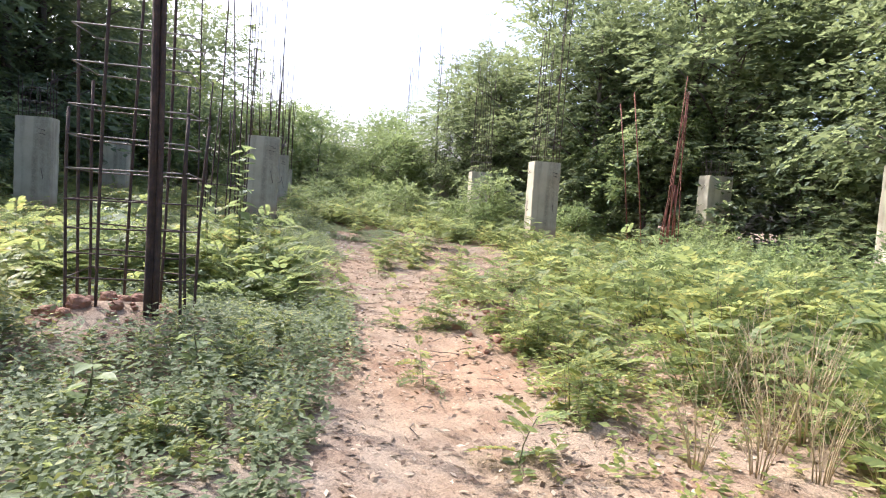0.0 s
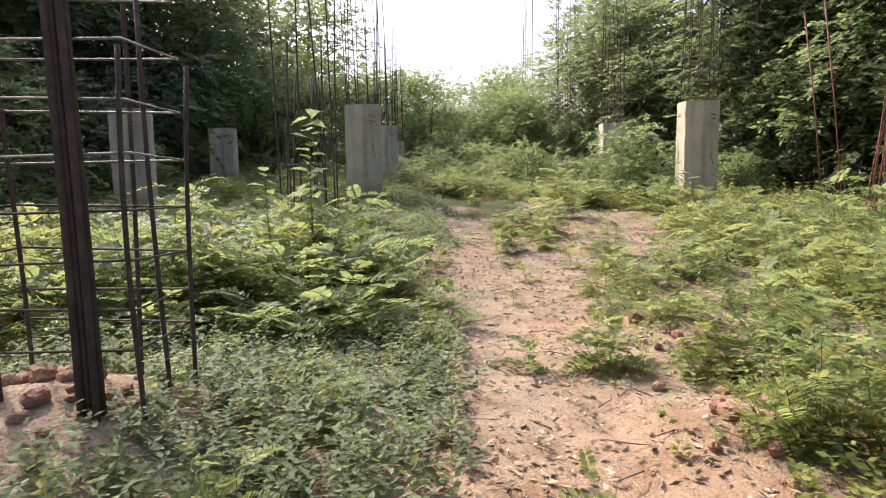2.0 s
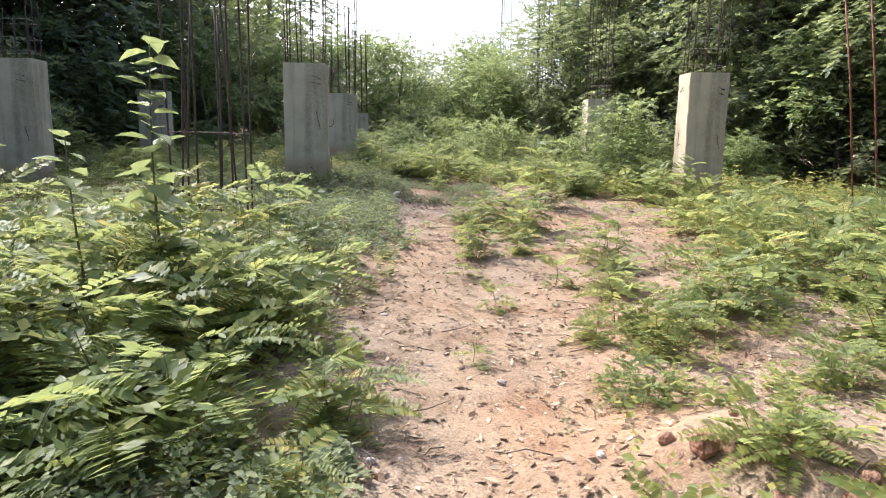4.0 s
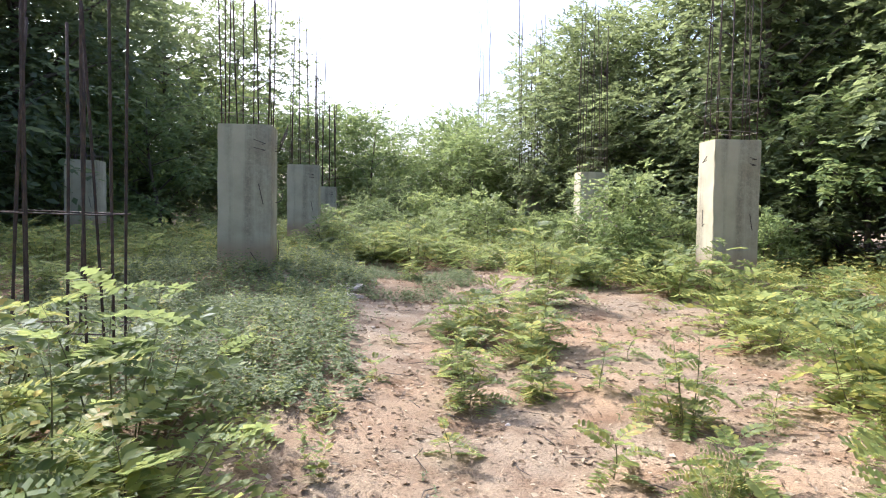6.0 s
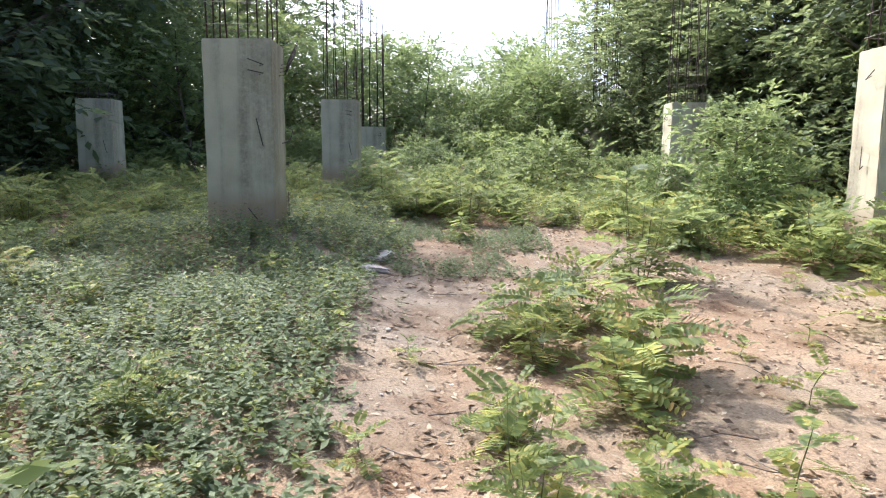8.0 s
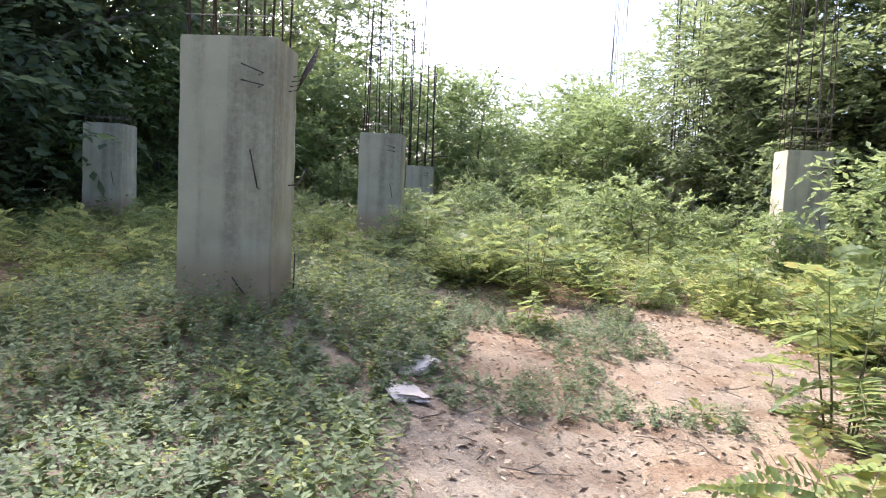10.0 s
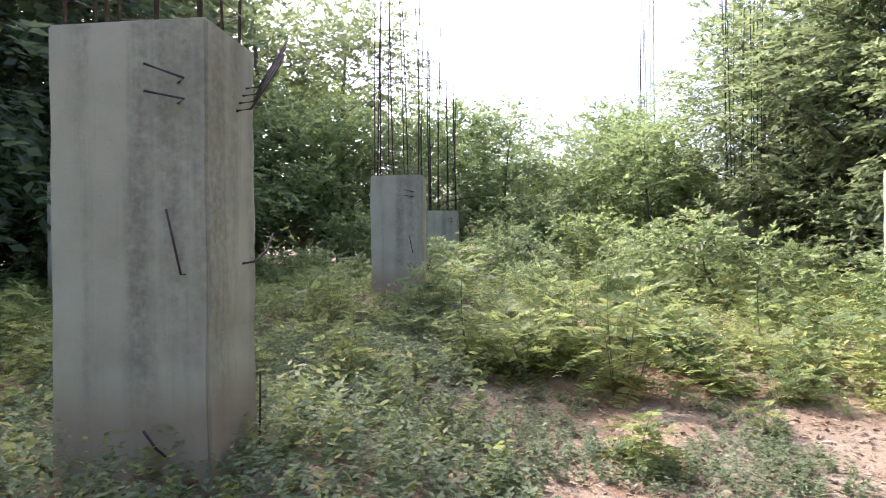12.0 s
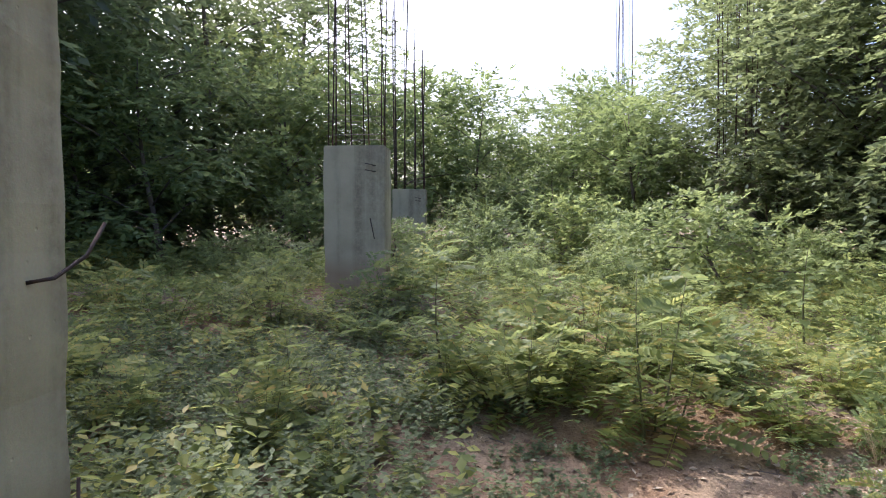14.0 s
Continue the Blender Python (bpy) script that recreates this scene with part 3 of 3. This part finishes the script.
for i in range(8):  # behind the start
    rows.append((-14 - r.uniform(0, 4), -18 + 6 * i, r.uniform(0.9, 1.2)))
rows += [(34, -19.5, 1.25), (40, -17.5, 1.2), (46, -14, 1.15), (52, -11.5, 1.1), (38.5, -21.5, 1.3), (29, -20.5, 1.25)]
placed(WOOD, rows, 27)

# lighter, lower trees that edge the clearing
LOW = [tree(31, 5.6, 2.5, 13, 0.07, 850, 0.18, YOUNG, "young bright green tree with feathery leaves", low=0.12), tree(32, 4.6, 2.3, 12, 0.06, 800, 0.17, YOUNG, "young bright green tree with feathery leaves", low=0.08),
       tree(33, 6.6, 2.7, 14, 0.08, 900, 0.19, YOUNG, "slender young tree with airy crown", low=0.1)]
rows = [(34.0, 5.2, 0.95), (36.5, 6.4, 1.0), (38.0, 5.0, 1.0), (21.5, 12.2, 1.1),
        (35, 3.0, 0.85), (36.5, 0.6, 0.9), (36.0, -2.8, 1.05), (34.5, -5.2, 1.1), (39, 4.0, 1.0), (39.5, -1.0, 1.15), (41, 1.6, 1.0), (43, 6, 1.1), (30.6, -6.6, 1.0), (31.5, -8.8, 1.15), (46, -3, 1.1),
        (47, 2, 1.05), (49, 7, 1.2), (52, -1, 1.2), (38.5, -5.5, 1.3), (28.6, -9.2, 0.8)]
placed(LOW, rows, 22)
SHADE = [tree(35, 3.4, 2.5, 12, 0.06, 650, 0.22, TREE, "dark green shrubby tree under the wood edge", low=0.03, layered=0.8), tree(36, 4.2, 2.6, 12, 0.06, 700, 0.22, TREE, "dark green shrubby tree under the wood edge", low=0.03, layered=0.8)]
rows = [(24.6, -10.4, 0.9), (20.6, -10.2, 0.95), (16.6, -10.4, 1.0), (12.4, -10.4, 1.0), (8.4, -10.2, 1.0), (4.4, -10, 1.0), (0.4, -9.4, 0.95), (28.4, -11.6, 1.0), (32.6, -10.6, 1.1), (30, -13.5, 1.2), (24.2, -12.4, 1.1),
        (6.5, 13.4, 0.95), (9.4, 15.6, 1.0), (13.6, 15.8, 1.0), (16.6, 14.6, 1.1), (19.4, 13.8, 1.0), (22.6, 12.6, 1.0), (25.4, 11.0, 0.95), (28.6, 11.6, 1.1), (31, 10.6, 1.1), (36.5, -8.2, 1.2), (28.5, -14.2, 1.1), (33, -13.2, 1.1), (37, -11.6, 1.2), (24.5, -15.5, 1.1), (20.5, -13.4, 1.0), (29.6, 8.4, 0.7), (32, 7.6, 0.7), (27.6, 9.2, 0.75), (23.4, 10.6, 0.8)]
placed(SHADE, rows, 28)

# bushes
BUSHES = [tree(41, 2.1, 1.2, 10, 0.03, 520, 0.12, BUSH, "leafy bright green bush", "bush", 1.0, 0.7, 0.06), tree(42, 1.5, 1.3, 10, 0.03, 520, 0.12, BUSH, "leafy bright green bush with creepers", "bush", 1.0, 0.7, 0.05),
          tree(43, 1.8, 1.15, 10, 0.03, 520, 0.115, YOUNG, "dense green thicket bush", "bush", 1.0, 0.7, 0.05)]
rows = [(20.6, 6.3, 1.0), (26.8, 4.4, 1.15), (19.8, 5.8, 0.7), (25.2, 2.2, 0.42), (27.2, 1.2, 0.45), (24.6, 6.4, 0.7), (27.2, 6.2, 0.6), (6.9, 6.6, 0.65), (8.6, 7.6, 0.65), (5.2, 6.0, 0.7), (10.5, 8.6, 0.65), (6.2, 7.8, 0.8), (27.8, 3.2, 0.55),
        (28.8, 0.9, 0.8), (29.8, 3.6, 0.8), (30.5, 0.6, 0.8), (28.6, -3.8, 0.6), (31, 2.5, 1.0), (33, 1.2, 1.2), (33.4, 4.0, 1.1), (20.8, 9.4, 0.8), (24.2, 9.4, 0.6), (15.2, 10.8, 0.85), (31.5, -3.6, 1.0), (27.6, -8.2, 0.8), (8.2, -8.0, 0.9),
        (21.6, -8.2, 0.7), (14.8, -8.4, 0.9), (9, -8.4, 0.9), (5.5, -7.6, 0.85), (34.5, 7.5, 1.0), (2.4, -7.2, 0.9), (7.4, 5.2, 0.55), (8.8, 5.8, 0.55), (12.6, 9.4, 0.6), (4.2, 7.4, 0.9), (33, -1.8, 0.9), (29.4, -1.2, 0.7), (6.4, 5.0, 0.5)]
placed(BUSHES, rows, 23)

# saplings with pinnate leaves: those by the path leaf by leaf
NEAR = [sapling(50 + i, h, c, w, True) for i, (h, c, w) in enumerate([(0.9, 52, 0.55), (1.15, 56, 0.6), (0.7, 46, 0.55), (0.5, 30, 0.4)])]
SEEDLING = [sapling(70 + i, h, c, 0.1, True, 0.6) for i, (h, c) in enumerate([(0.28, 10), (0.38, 13), (0.22, 9)])]
FAR = [sapling(80 + i, h, c, w, False, 1.08) for i, (h, c, w) in enumerate([(0.75, 62, 0.9), (0.95, 66, 0.95), (0.6, 60, 1.0), (0.45, 52, 0.95)])]
rows = [(9.3, -0.75, 1.1), (10.4, -0.45, 0.85), (8.4, -0.7, 0.8), (13.7, 2.35, 0.95), (14.2, 2.6, 0.8), (12.4, 1.6, 0.55), (15.2, 2.4, 0.9), (15.0, 1.75, 0.8), (14.5, 2.0, 0.7), (17.0, 3.4, 1.2), (13.2, 1.65, 0.55), (22.4, 1.9, 1.05), (22.6, 1.2, 0.9), (22.0, 1.5, 0.8), (21.8, 2.3, 0.85),
        (22.2, 2.7, 0.8), (20.3, -0.75, 0.7), (11.9, 3.1, 0.7), (12.6, 2.2, 0.5), (4.3, 2.2, 0.75), (5.3, 2.5, 0.8), (3.7, 1.75, 0.5), (6.9, 2.9, 0.9), (16.4, 6.5, 1.1), (15.4, 6.9, 1.0), (17.3, 6.4, 0.9), (6.6, 1.5, 0.55),
        (19.3, 1.6, 0.7), (19.0, 4.6, 0.9), (20.6, 4.2, 0.9), (21.2, 3.4, 0.7), (7.5, 0.0, 0.6), (13.2, -0.2, 0.45), (4.6, -0.35, 0.45), (3.3, -0.7, 0.4), (6.2, -0.35, 0.55), (5.6, -0.15, 0.4), (2.6, -1.3, 0.4), (16.5, -0.4, 0.4), (15.3, -1.6, 0.5), (20.5, -1.6, 0.6), (19.8, -0.2, 0.4),
        (10.7, 2.75, 0.6), (9.3, 2.1, 0.5), (8.9, 2.45, 0.5), (5.3, 2.1, 0.6), (7.9, 0.45, 0.7), (7.2, 0.35, 0.55), (6.4, 2.15, 0.6), (20.9, 1.7, 1.0), (21.4, 1.1, 0.9), (20.9, 2.6, 0.8), (21.3, 0.4, 0.7), (20.8, -0.7, 0.6), (9.0, -0.25, 0.9), (9.8, -0.1, 0.7), (8.2, -1.5, 1.15), (9.0, -2.1, 1.2), (9.9, -1.2, 1.15)]
placed(NEAR, rows, 24)
r = random.Random(9)
rows = [(3.0, 1.15, 1.2), (4.6, 0.95, 0.9), (11.5, 1.4, 1.0), (10.3, 1.55, 0.9), (12.7, 2.75, 1.1), (13.7, 3.4, 1.2), (11.2, 2.3, 1.2), (9.7, 2.4, 1.2), (14.3, 1.1, 0.8), (12.9, 0.95, 0.8), (19.1, 1.5, 1.1), (18.0, 3.4, 1.0), (10.9, 2.9, 1.3), (9.1, 2.9, 1.3), (8.9, 1.2, 0.9)]
for i in range(34):
    s = r.uniform(6.5, 21)
    u = r.uniform(0.6, 5.2)
    if bare(s, u) > 0.1 and not (u < 1.6 and s > 8):
        rows.append((s, u, r.uniform(0.6, 1.1)))
placed(SEEDLING, rows, 25)
rows = []
for s0, s1, u0, u1, gap, most, lo, hi in [(7.3, 11.6, -3.6, -0.15, 0.55, 30, 0.95, 1.2), (4.8, 9.5, 1.9, 3.4, 0.75, 9, 0.4, 0.6), (2, 18, 2.9, 6.8, 0.78, 75, 0.85, 1.3), (18, 27, 0.5, 7, 0.75, 60, 0.5, 0.85), (-2, 12, -7, -2.4, 0.85, 50, 0.9, 1.3), (12, 19, -6.5, -2.2, 0.9, 22, 0.45, 0.75), (19, 29, -7.5, -1.6, 0.85, 50, 0.6, 1.0), (9, 13, -6.5, -3.5, 0.8, 14, 0.9, 1.25), (22, 31, -5, 8, 1.0, 40, 0.7, 1.1)]:
    count = 0
    for i in range(1200):
        s, u = r.uniform(s0, s1), r.uniform(u0, u1)
        herb_zone = (0 < s < 6.6 and -2.3 < u < 0.5) or (14.5 < s < 20.5 and -2.6 < u < 0.9)
        if count >= most or float(bare(s, u)) > -0.22 or herb_zone or math.hypot(s - 5.6, u + 1.3) < 1.2 or (s < 4.6 and 0 < u < 3.1):
            continue
        if any(math.hypot(s - q[0], u - q[1]) < 0.95 for q in COLUMNS) or any(math.hypot(s - q[0], u - q[1]) < gap for q in rows):
            continue
        rows.append((s, u, r.uniform(lo, hi)))
        count += 1
placed(FAR, rows, 26)

# ---- ground cover ----
def herbs(name, count, s0, s1, u0, u1, keep, leaf, tall, mat, label, seed):
    """Low plants: short stems with paired small leaves, thick in the green, thin at the path's edge."""
    g = np.random.default_rng(seed)
    s, u = g.uniform(s0, s1, count), g.uniform(u0, u1, count)
    clump = np.sin(2.1 * s + 1.3 * np.sin(1.7 * u)) * np.sin(2.4 * u + 0.8 * s) * 0.5 + 0.5
    ok = keep(s, u, g.random(count), clump)
    s, u, clump = s[ok], u[ok], clump[ok]
    n = len(s)
    x, y = s * V.x + u * U.x, s * V.y + u * U.y
    z = height(x, y)
    high = tall * g.uniform(0.35, 1.0, n) * (0.35 + 0.85 * clump)
    lean = g.normal(0, 0.3, (n, 2))
    out = []
    for j in range(12):
        t = (j // 2 + 1) / 6
        a = g.uniform(0, 6.28, n) if j % 2 == 0 else a + np.pi
        p = np.stack([x + lean[:, 0] * high * t, y + lean[:, 1] * high * t, z + high * t], -1)
        way = np.stack([np.cos(a), np.sin(a), g.normal(0.15, 0.25, n)], -1)
        L = leaf * g.uniform(0.7, 1.25, n) * (1.15 - 0.5 * t)
        out.append(frames_of(p, way, g.normal(0, 0.4, n), L, L * 0.52))
    me = batch(name, RHOMB, RHOMB_F, np.concatenate(out), mat)
    ob = new(name, me)
    return tagged(ob, label, "ground cover", kind="stuff")


def in_green(s, u, q, clump):
    b = bare(s, u)
    return (q < np.clip(-b / 0.35 + 0.1, 0, 1)) & (q < 0.45 + clump) & (np.hypot((s - 5.5) / 1.2, u + 1.6) > 0.58) & (np.hypot(s - 7.3, u - 2.2) > 0.4)


def in_herb_zone(s, u, q, clump):
    b = bare(s, u)
    z1 = (s < 7.6) & (u > -2.4) & (u < 0.6) & (np.hypot((s - 5.5) / 1.2, u + 1.6) > 0.58)
    z2 = (s > 12) & (s < 23) & (u > -3.6) & (u < 1.0)
    z3 = np.hypot(s - 25.5, u + 1) < 2.2
    return (z1 | z2 | z3) & (q < np.clip(-b / 0.3 + 0.25, 0, 1)) & (np.hypot((s - 18.35) / 1.2, u + 1.15) > 0.42)


herbs("low_herb", 19000, -1, 24, -4, 1.1, in_herb_zone, 0.066, 0.34, HERB, "low grey-green small-leaved herbs covering the soil", 91)
herbs("undergrowth", 17000, -2, 27, -7, 9, in_green, 0.068, 0.32, FROND, "mixed low green undergrowth", 92)
herbs("undergrowth", 6500, 18, 40, -12, 12, lambda s, u, q, c: in_green(s, u, q, c), 0.11, 0.45, FROND, "mixed green undergrowth between the bushes", 93)
herbs("undergrowth", 3800, -4, 34, -14, -6, lambda s, u, q, c: q < 1, 0.14, 0.6, FROND, "shaded green undergrowth below the trees", 94)
herbs("undergrowth", 3800, 0, 34, 8, 16, lambda s, u, q, c: q < 1, 0.14, 0.6, FROND, "shaded green undergrowth below the trees", 95)
herbs("sparse_weed", 1500, 16.8, 20.6, 0.6, 2.8, lambda s, u, q, c: (bare(s, u) > -0.1) & (c > 0.4), 0.045, 0.16, HERB, "sparse small weeds on the sand", 97)
herbs("sparse_weed", 700, 3, 22, 0, 5.5, lambda s, u, q, c: (bare(s, u) > 0) & (c > 0.62), 0.035, 0.12, HERB, "sparse small weeds on the sand", 96)


def litter(name, count, s0, s1, u0, u1, leaf, label, seed):
    g = np.random.default_rng(seed)
    s, u = g.uniform(s0, s1, count), g.uniform(u0, u1, count)
    c = np.sin(1.9 * s + np.sin(2.3 * u)) * np.sin(2.2 * u + 0.7 * s) * 0.5 + 0.5
    ok = g.random(count) < 0.25 + 0.75 * c
    s, u = s[ok], u[ok]
    x, y = s * V.x + u * U.x, s * V.y + u * U.y
    n = len(s)
    a = g.uniform(0, 6.28, n)
    L = leaf * g.uniform(0.4, 1.3, n)
    f = frames_of(np.stack([x, y, height(x, y) + 0.004], -1), np.stack([np.cos(a), np.sin(a), g.normal(0.1, 0.16, n)], -1), g.normal(0, 0.45, n), L, L * g.uniform(0.3, 0.55, n))
    return tagged(new(name, batch(name, RHOMB, RHOMB_F, f, LITTER)), label, "leaf litter", kind="stuff")


litter("leaf_litter", 52000, 1, 22, -0.5, 5.5, 0.055, "dry brown fallen leaves scattered over the sand", 101)
litter("leaf_litter", 5000, 1, 24, -6, 9, 0.07, "dry brown fallen leaves under the plants", 102)

# twigs
g = random.Random(17)
rods = []
for i in range(260):
    s, u = g.uniform(1.5, 21.5), g.uniform(-0.3, 4.5)
    x, y = xy(s, u)
    a, L = g.uniform(0, 6.28), g.uniform(0.06, 0.4)
    z = float(height(x, y)) + 0.014
    rods.append(([(x, y, z), (x + math.cos(a) * L / 2, y + math.sin(a) * L / 2, z + 0.012), (x + math.cos(a + 0.3) * L, y + math.sin(a + 0.3) * L, z + 0.004)], [0.004, 0.0035, 0.002]))
tagged(new("twig_litter", tubes("twig_litter", rods, BARK, 4)), "thin dry twigs lying on the sand", "twigs", kind="stuff")


# dry stalks
def dry_shrub(s, u, size, seed):
    r = random.Random(seed)
    ob = thing("dry_shrub", None, on_ground(s, u, 0, size), "dry leafless straw-coloured stalks", "dry shrub", "dry shrubs")
    for i in range(11):
        a, q, h = r.uniform(0, 6.28), r.uniform(0.12, 0.42), r.uniform(0.5, 1.0)
        f = lambda t: Vector((0.05 * math.cos(a) + q * math.cos(a) * t ** 1.4, 0.05 * math.sin(a) + q * math.sin(a) * t ** 1.4 + 0.02 * math.sin(7 * t), -0.03 + h * t))
        rods = [([f(k / 4) for k in range(5)], [0.0065, 0.0055, 0.0045, 0.003, 0.0015])]
        for k in range(4):
            p, b = f(0.35 + 0.16 * k), r.uniform(0, 6.28)
            rods.append(([p, p + Vector((0.05 * math.cos(b), 0.05 * math.sin(b), 0.06)), p + Vector((0.09 * math.cos(b), 0.09 * math.sin(b), 0.15))], [0.003, 0.002, 0.001]))
        part("stalk", tubes("stalk", rods, DRY, 4), ob)
    return ob


for i, (s, u, z) in enumerate([(3.1, 2.75, 0.8), (2.8, 2.4, 0.6), (3.5, 3.3, 0.85), (2.6, 3.0, 0.6), (4.2, 3.7, 0.8), (2.9, 2.1, 0.6), (3.2, 3.05, 0.9), (3.8, 2.9, 0.75), (4.0, 3.3, 0.8), (2.7, 2.7, 0.7), (22.4, 3.4, 0.4), (20.8, 3.2, 0.4), (20.5, 2.9, 0.3), (10.6, 2.6, 0.4)]):
    dry_shrub(s, u, z, 200 + i)


# slabs and clods
def rock(name, s, u, size, flat, mat, seed, label, category, turn=0.0, tilt=0.0):
    bm = bmesh.new()
    bmesh.ops.create_cube(bm, size=1)
    bmesh.ops.subdivide_edges(bm, edges=bm.edges[:], cuts=3, use_grid_fill=True)
    for v in bm.verts:
        v.co = v.co.lerp(v.co.normalized() * 0.6, 0.12 if flat < 0.4 else 0.92)
        v.co += 0.18 * noise.noise_vector(v.co * 2.6 + Vector((seed, 0, 0)))
        v.co = Vector((v.co.x * size, v.co.y * size * 0.7, v.co.z * size * flat))
    me = bpy.data.meshes.new(name)
    bm.to_mesh(me)
    bm.free()
    me.materials.append(mat)
    m = on_ground(s, u, turn, 1, -0.25 * size * flat, tilt)
    return thing(name, me, m, label, category, name + "s")


rock("flat_stone", 17.45, 0.5, 0.42, 0.14, STONE, 1, "flat pale stone slab lying by the path", "stone", 30, 8)
rock("flat_stone", 16.95, 0.55, 0.36, 0.14, STONE, 2, "flat pale stone slab lying by the path", "stone", -12, -9)
for i in range(90):
    r = random.Random(300 + i)
    ms, mu = r.choice([(5.4, -1.4), (5.5, -1.7), (7.2, 2.2), (7.0, 2.1), (5.3, -2.0), (5.5, 1.9), (18.1, -1.3)])
    s, u = ms + r.gauss(0, 0.3), mu + r.gauss(0, 0.28)
    rock("earth_clod", s, u, r.choice([0.04, 0.05, 0.06, 0.08, 0.1, 0.14]) * r.uniform(0.8, 1.2), 0.7, CLOD, i, "lump of dry red earth", "clod", r.uniform(0, 360))
for i in range(40):
    r = random.Random(400 + i)
    rock("pebble", r.uniform(3, 21), r.uniform(0.6, 3.5), r.uniform(0.02, 0.05), 0.6, STONE, i, "small pale stone on the sand", "stone", r.uniform(0, 360))


# broad-leaved plants: heart-shaped leaves on tall stems
def broad_plant(s, u, high, seed, leaves, size):
    r = random.Random(seed)
    ob = thing("broad_leaved_plant", None, on_ground(s, u, r.uniform(0, 360)), "tall weed with broad light green leaves", "plant", "broad-leaved weeds")
    f = lambda t: (0.08 * math.sin(2 * t), 0.06 * t * t, -0.03 + high * t)
    part("stem", tube("stem", [f(i / 5) for i in range(6)], [0.012, 0.011, 0.009, 0.007, 0.005, 0.003], STEM, 6), ob)
    shape = [(0, 0, 0), (0.12, -0.36, 0.08), (0.45, -0.4, 0.1), (0.8, -0.18, 0.0), (1.05, 0, -0.12), (0.8, 0.18, 0.0), (0.45, 0.4, 0.1), (0.12, 0.36, 0.08), (0.45, 0, -0.02), (0.8, 0, -0.06)]
    me = mesh_from("leaf", shape, [(0, 1, 2, 8), (8, 2, 3, 9), (9, 3, 4), (0, 8, 6, 7), (8, 9, 5, 6), (9, 4, 5)], BUSH, True)
    for i in range(leaves):
        t = 0.3 + 0.7 * i / leaves
        p = f(t)
        part("leaf", me, ob, m=pose(*p, 0, 0, i * 137.5) @ pose(0.02, 0, 0, r.uniform(-20, 20), r.uniform(-25, 25), 0) @ Matrix.Scale(size * r.uniform(0.7, 1.15) * (1.2 - 0.5 * t), 4))
    return ob


for i, (s, u, h, n, z) in enumerate([(9.4, -0.85, 2.05, 34, 0.24), (9.1, -1.2, 1.4, 20, 0.18), (4.2, -0.55, 0.45, 9, 0.17), (3.5, -1.1, 0.4, 8, 0.15), (7.9, -3.4, 1.6, 24, 0.17), (8.3, -3.9, 1.3, 20, 0.16),
                                    (10.8, 4.4, 0.5, 9, 0.16), (10.2, 4.1, 0.4, 8, 0.15), (2.4, -1.6, 0.4, 8, 0.14), (22.7, 3.6, 1.1, 22, 0.12), (21.5, 0.3, 0.9, 18, 0.11)]):
    broad_plant(s, u, h, 500 + i, n, z)
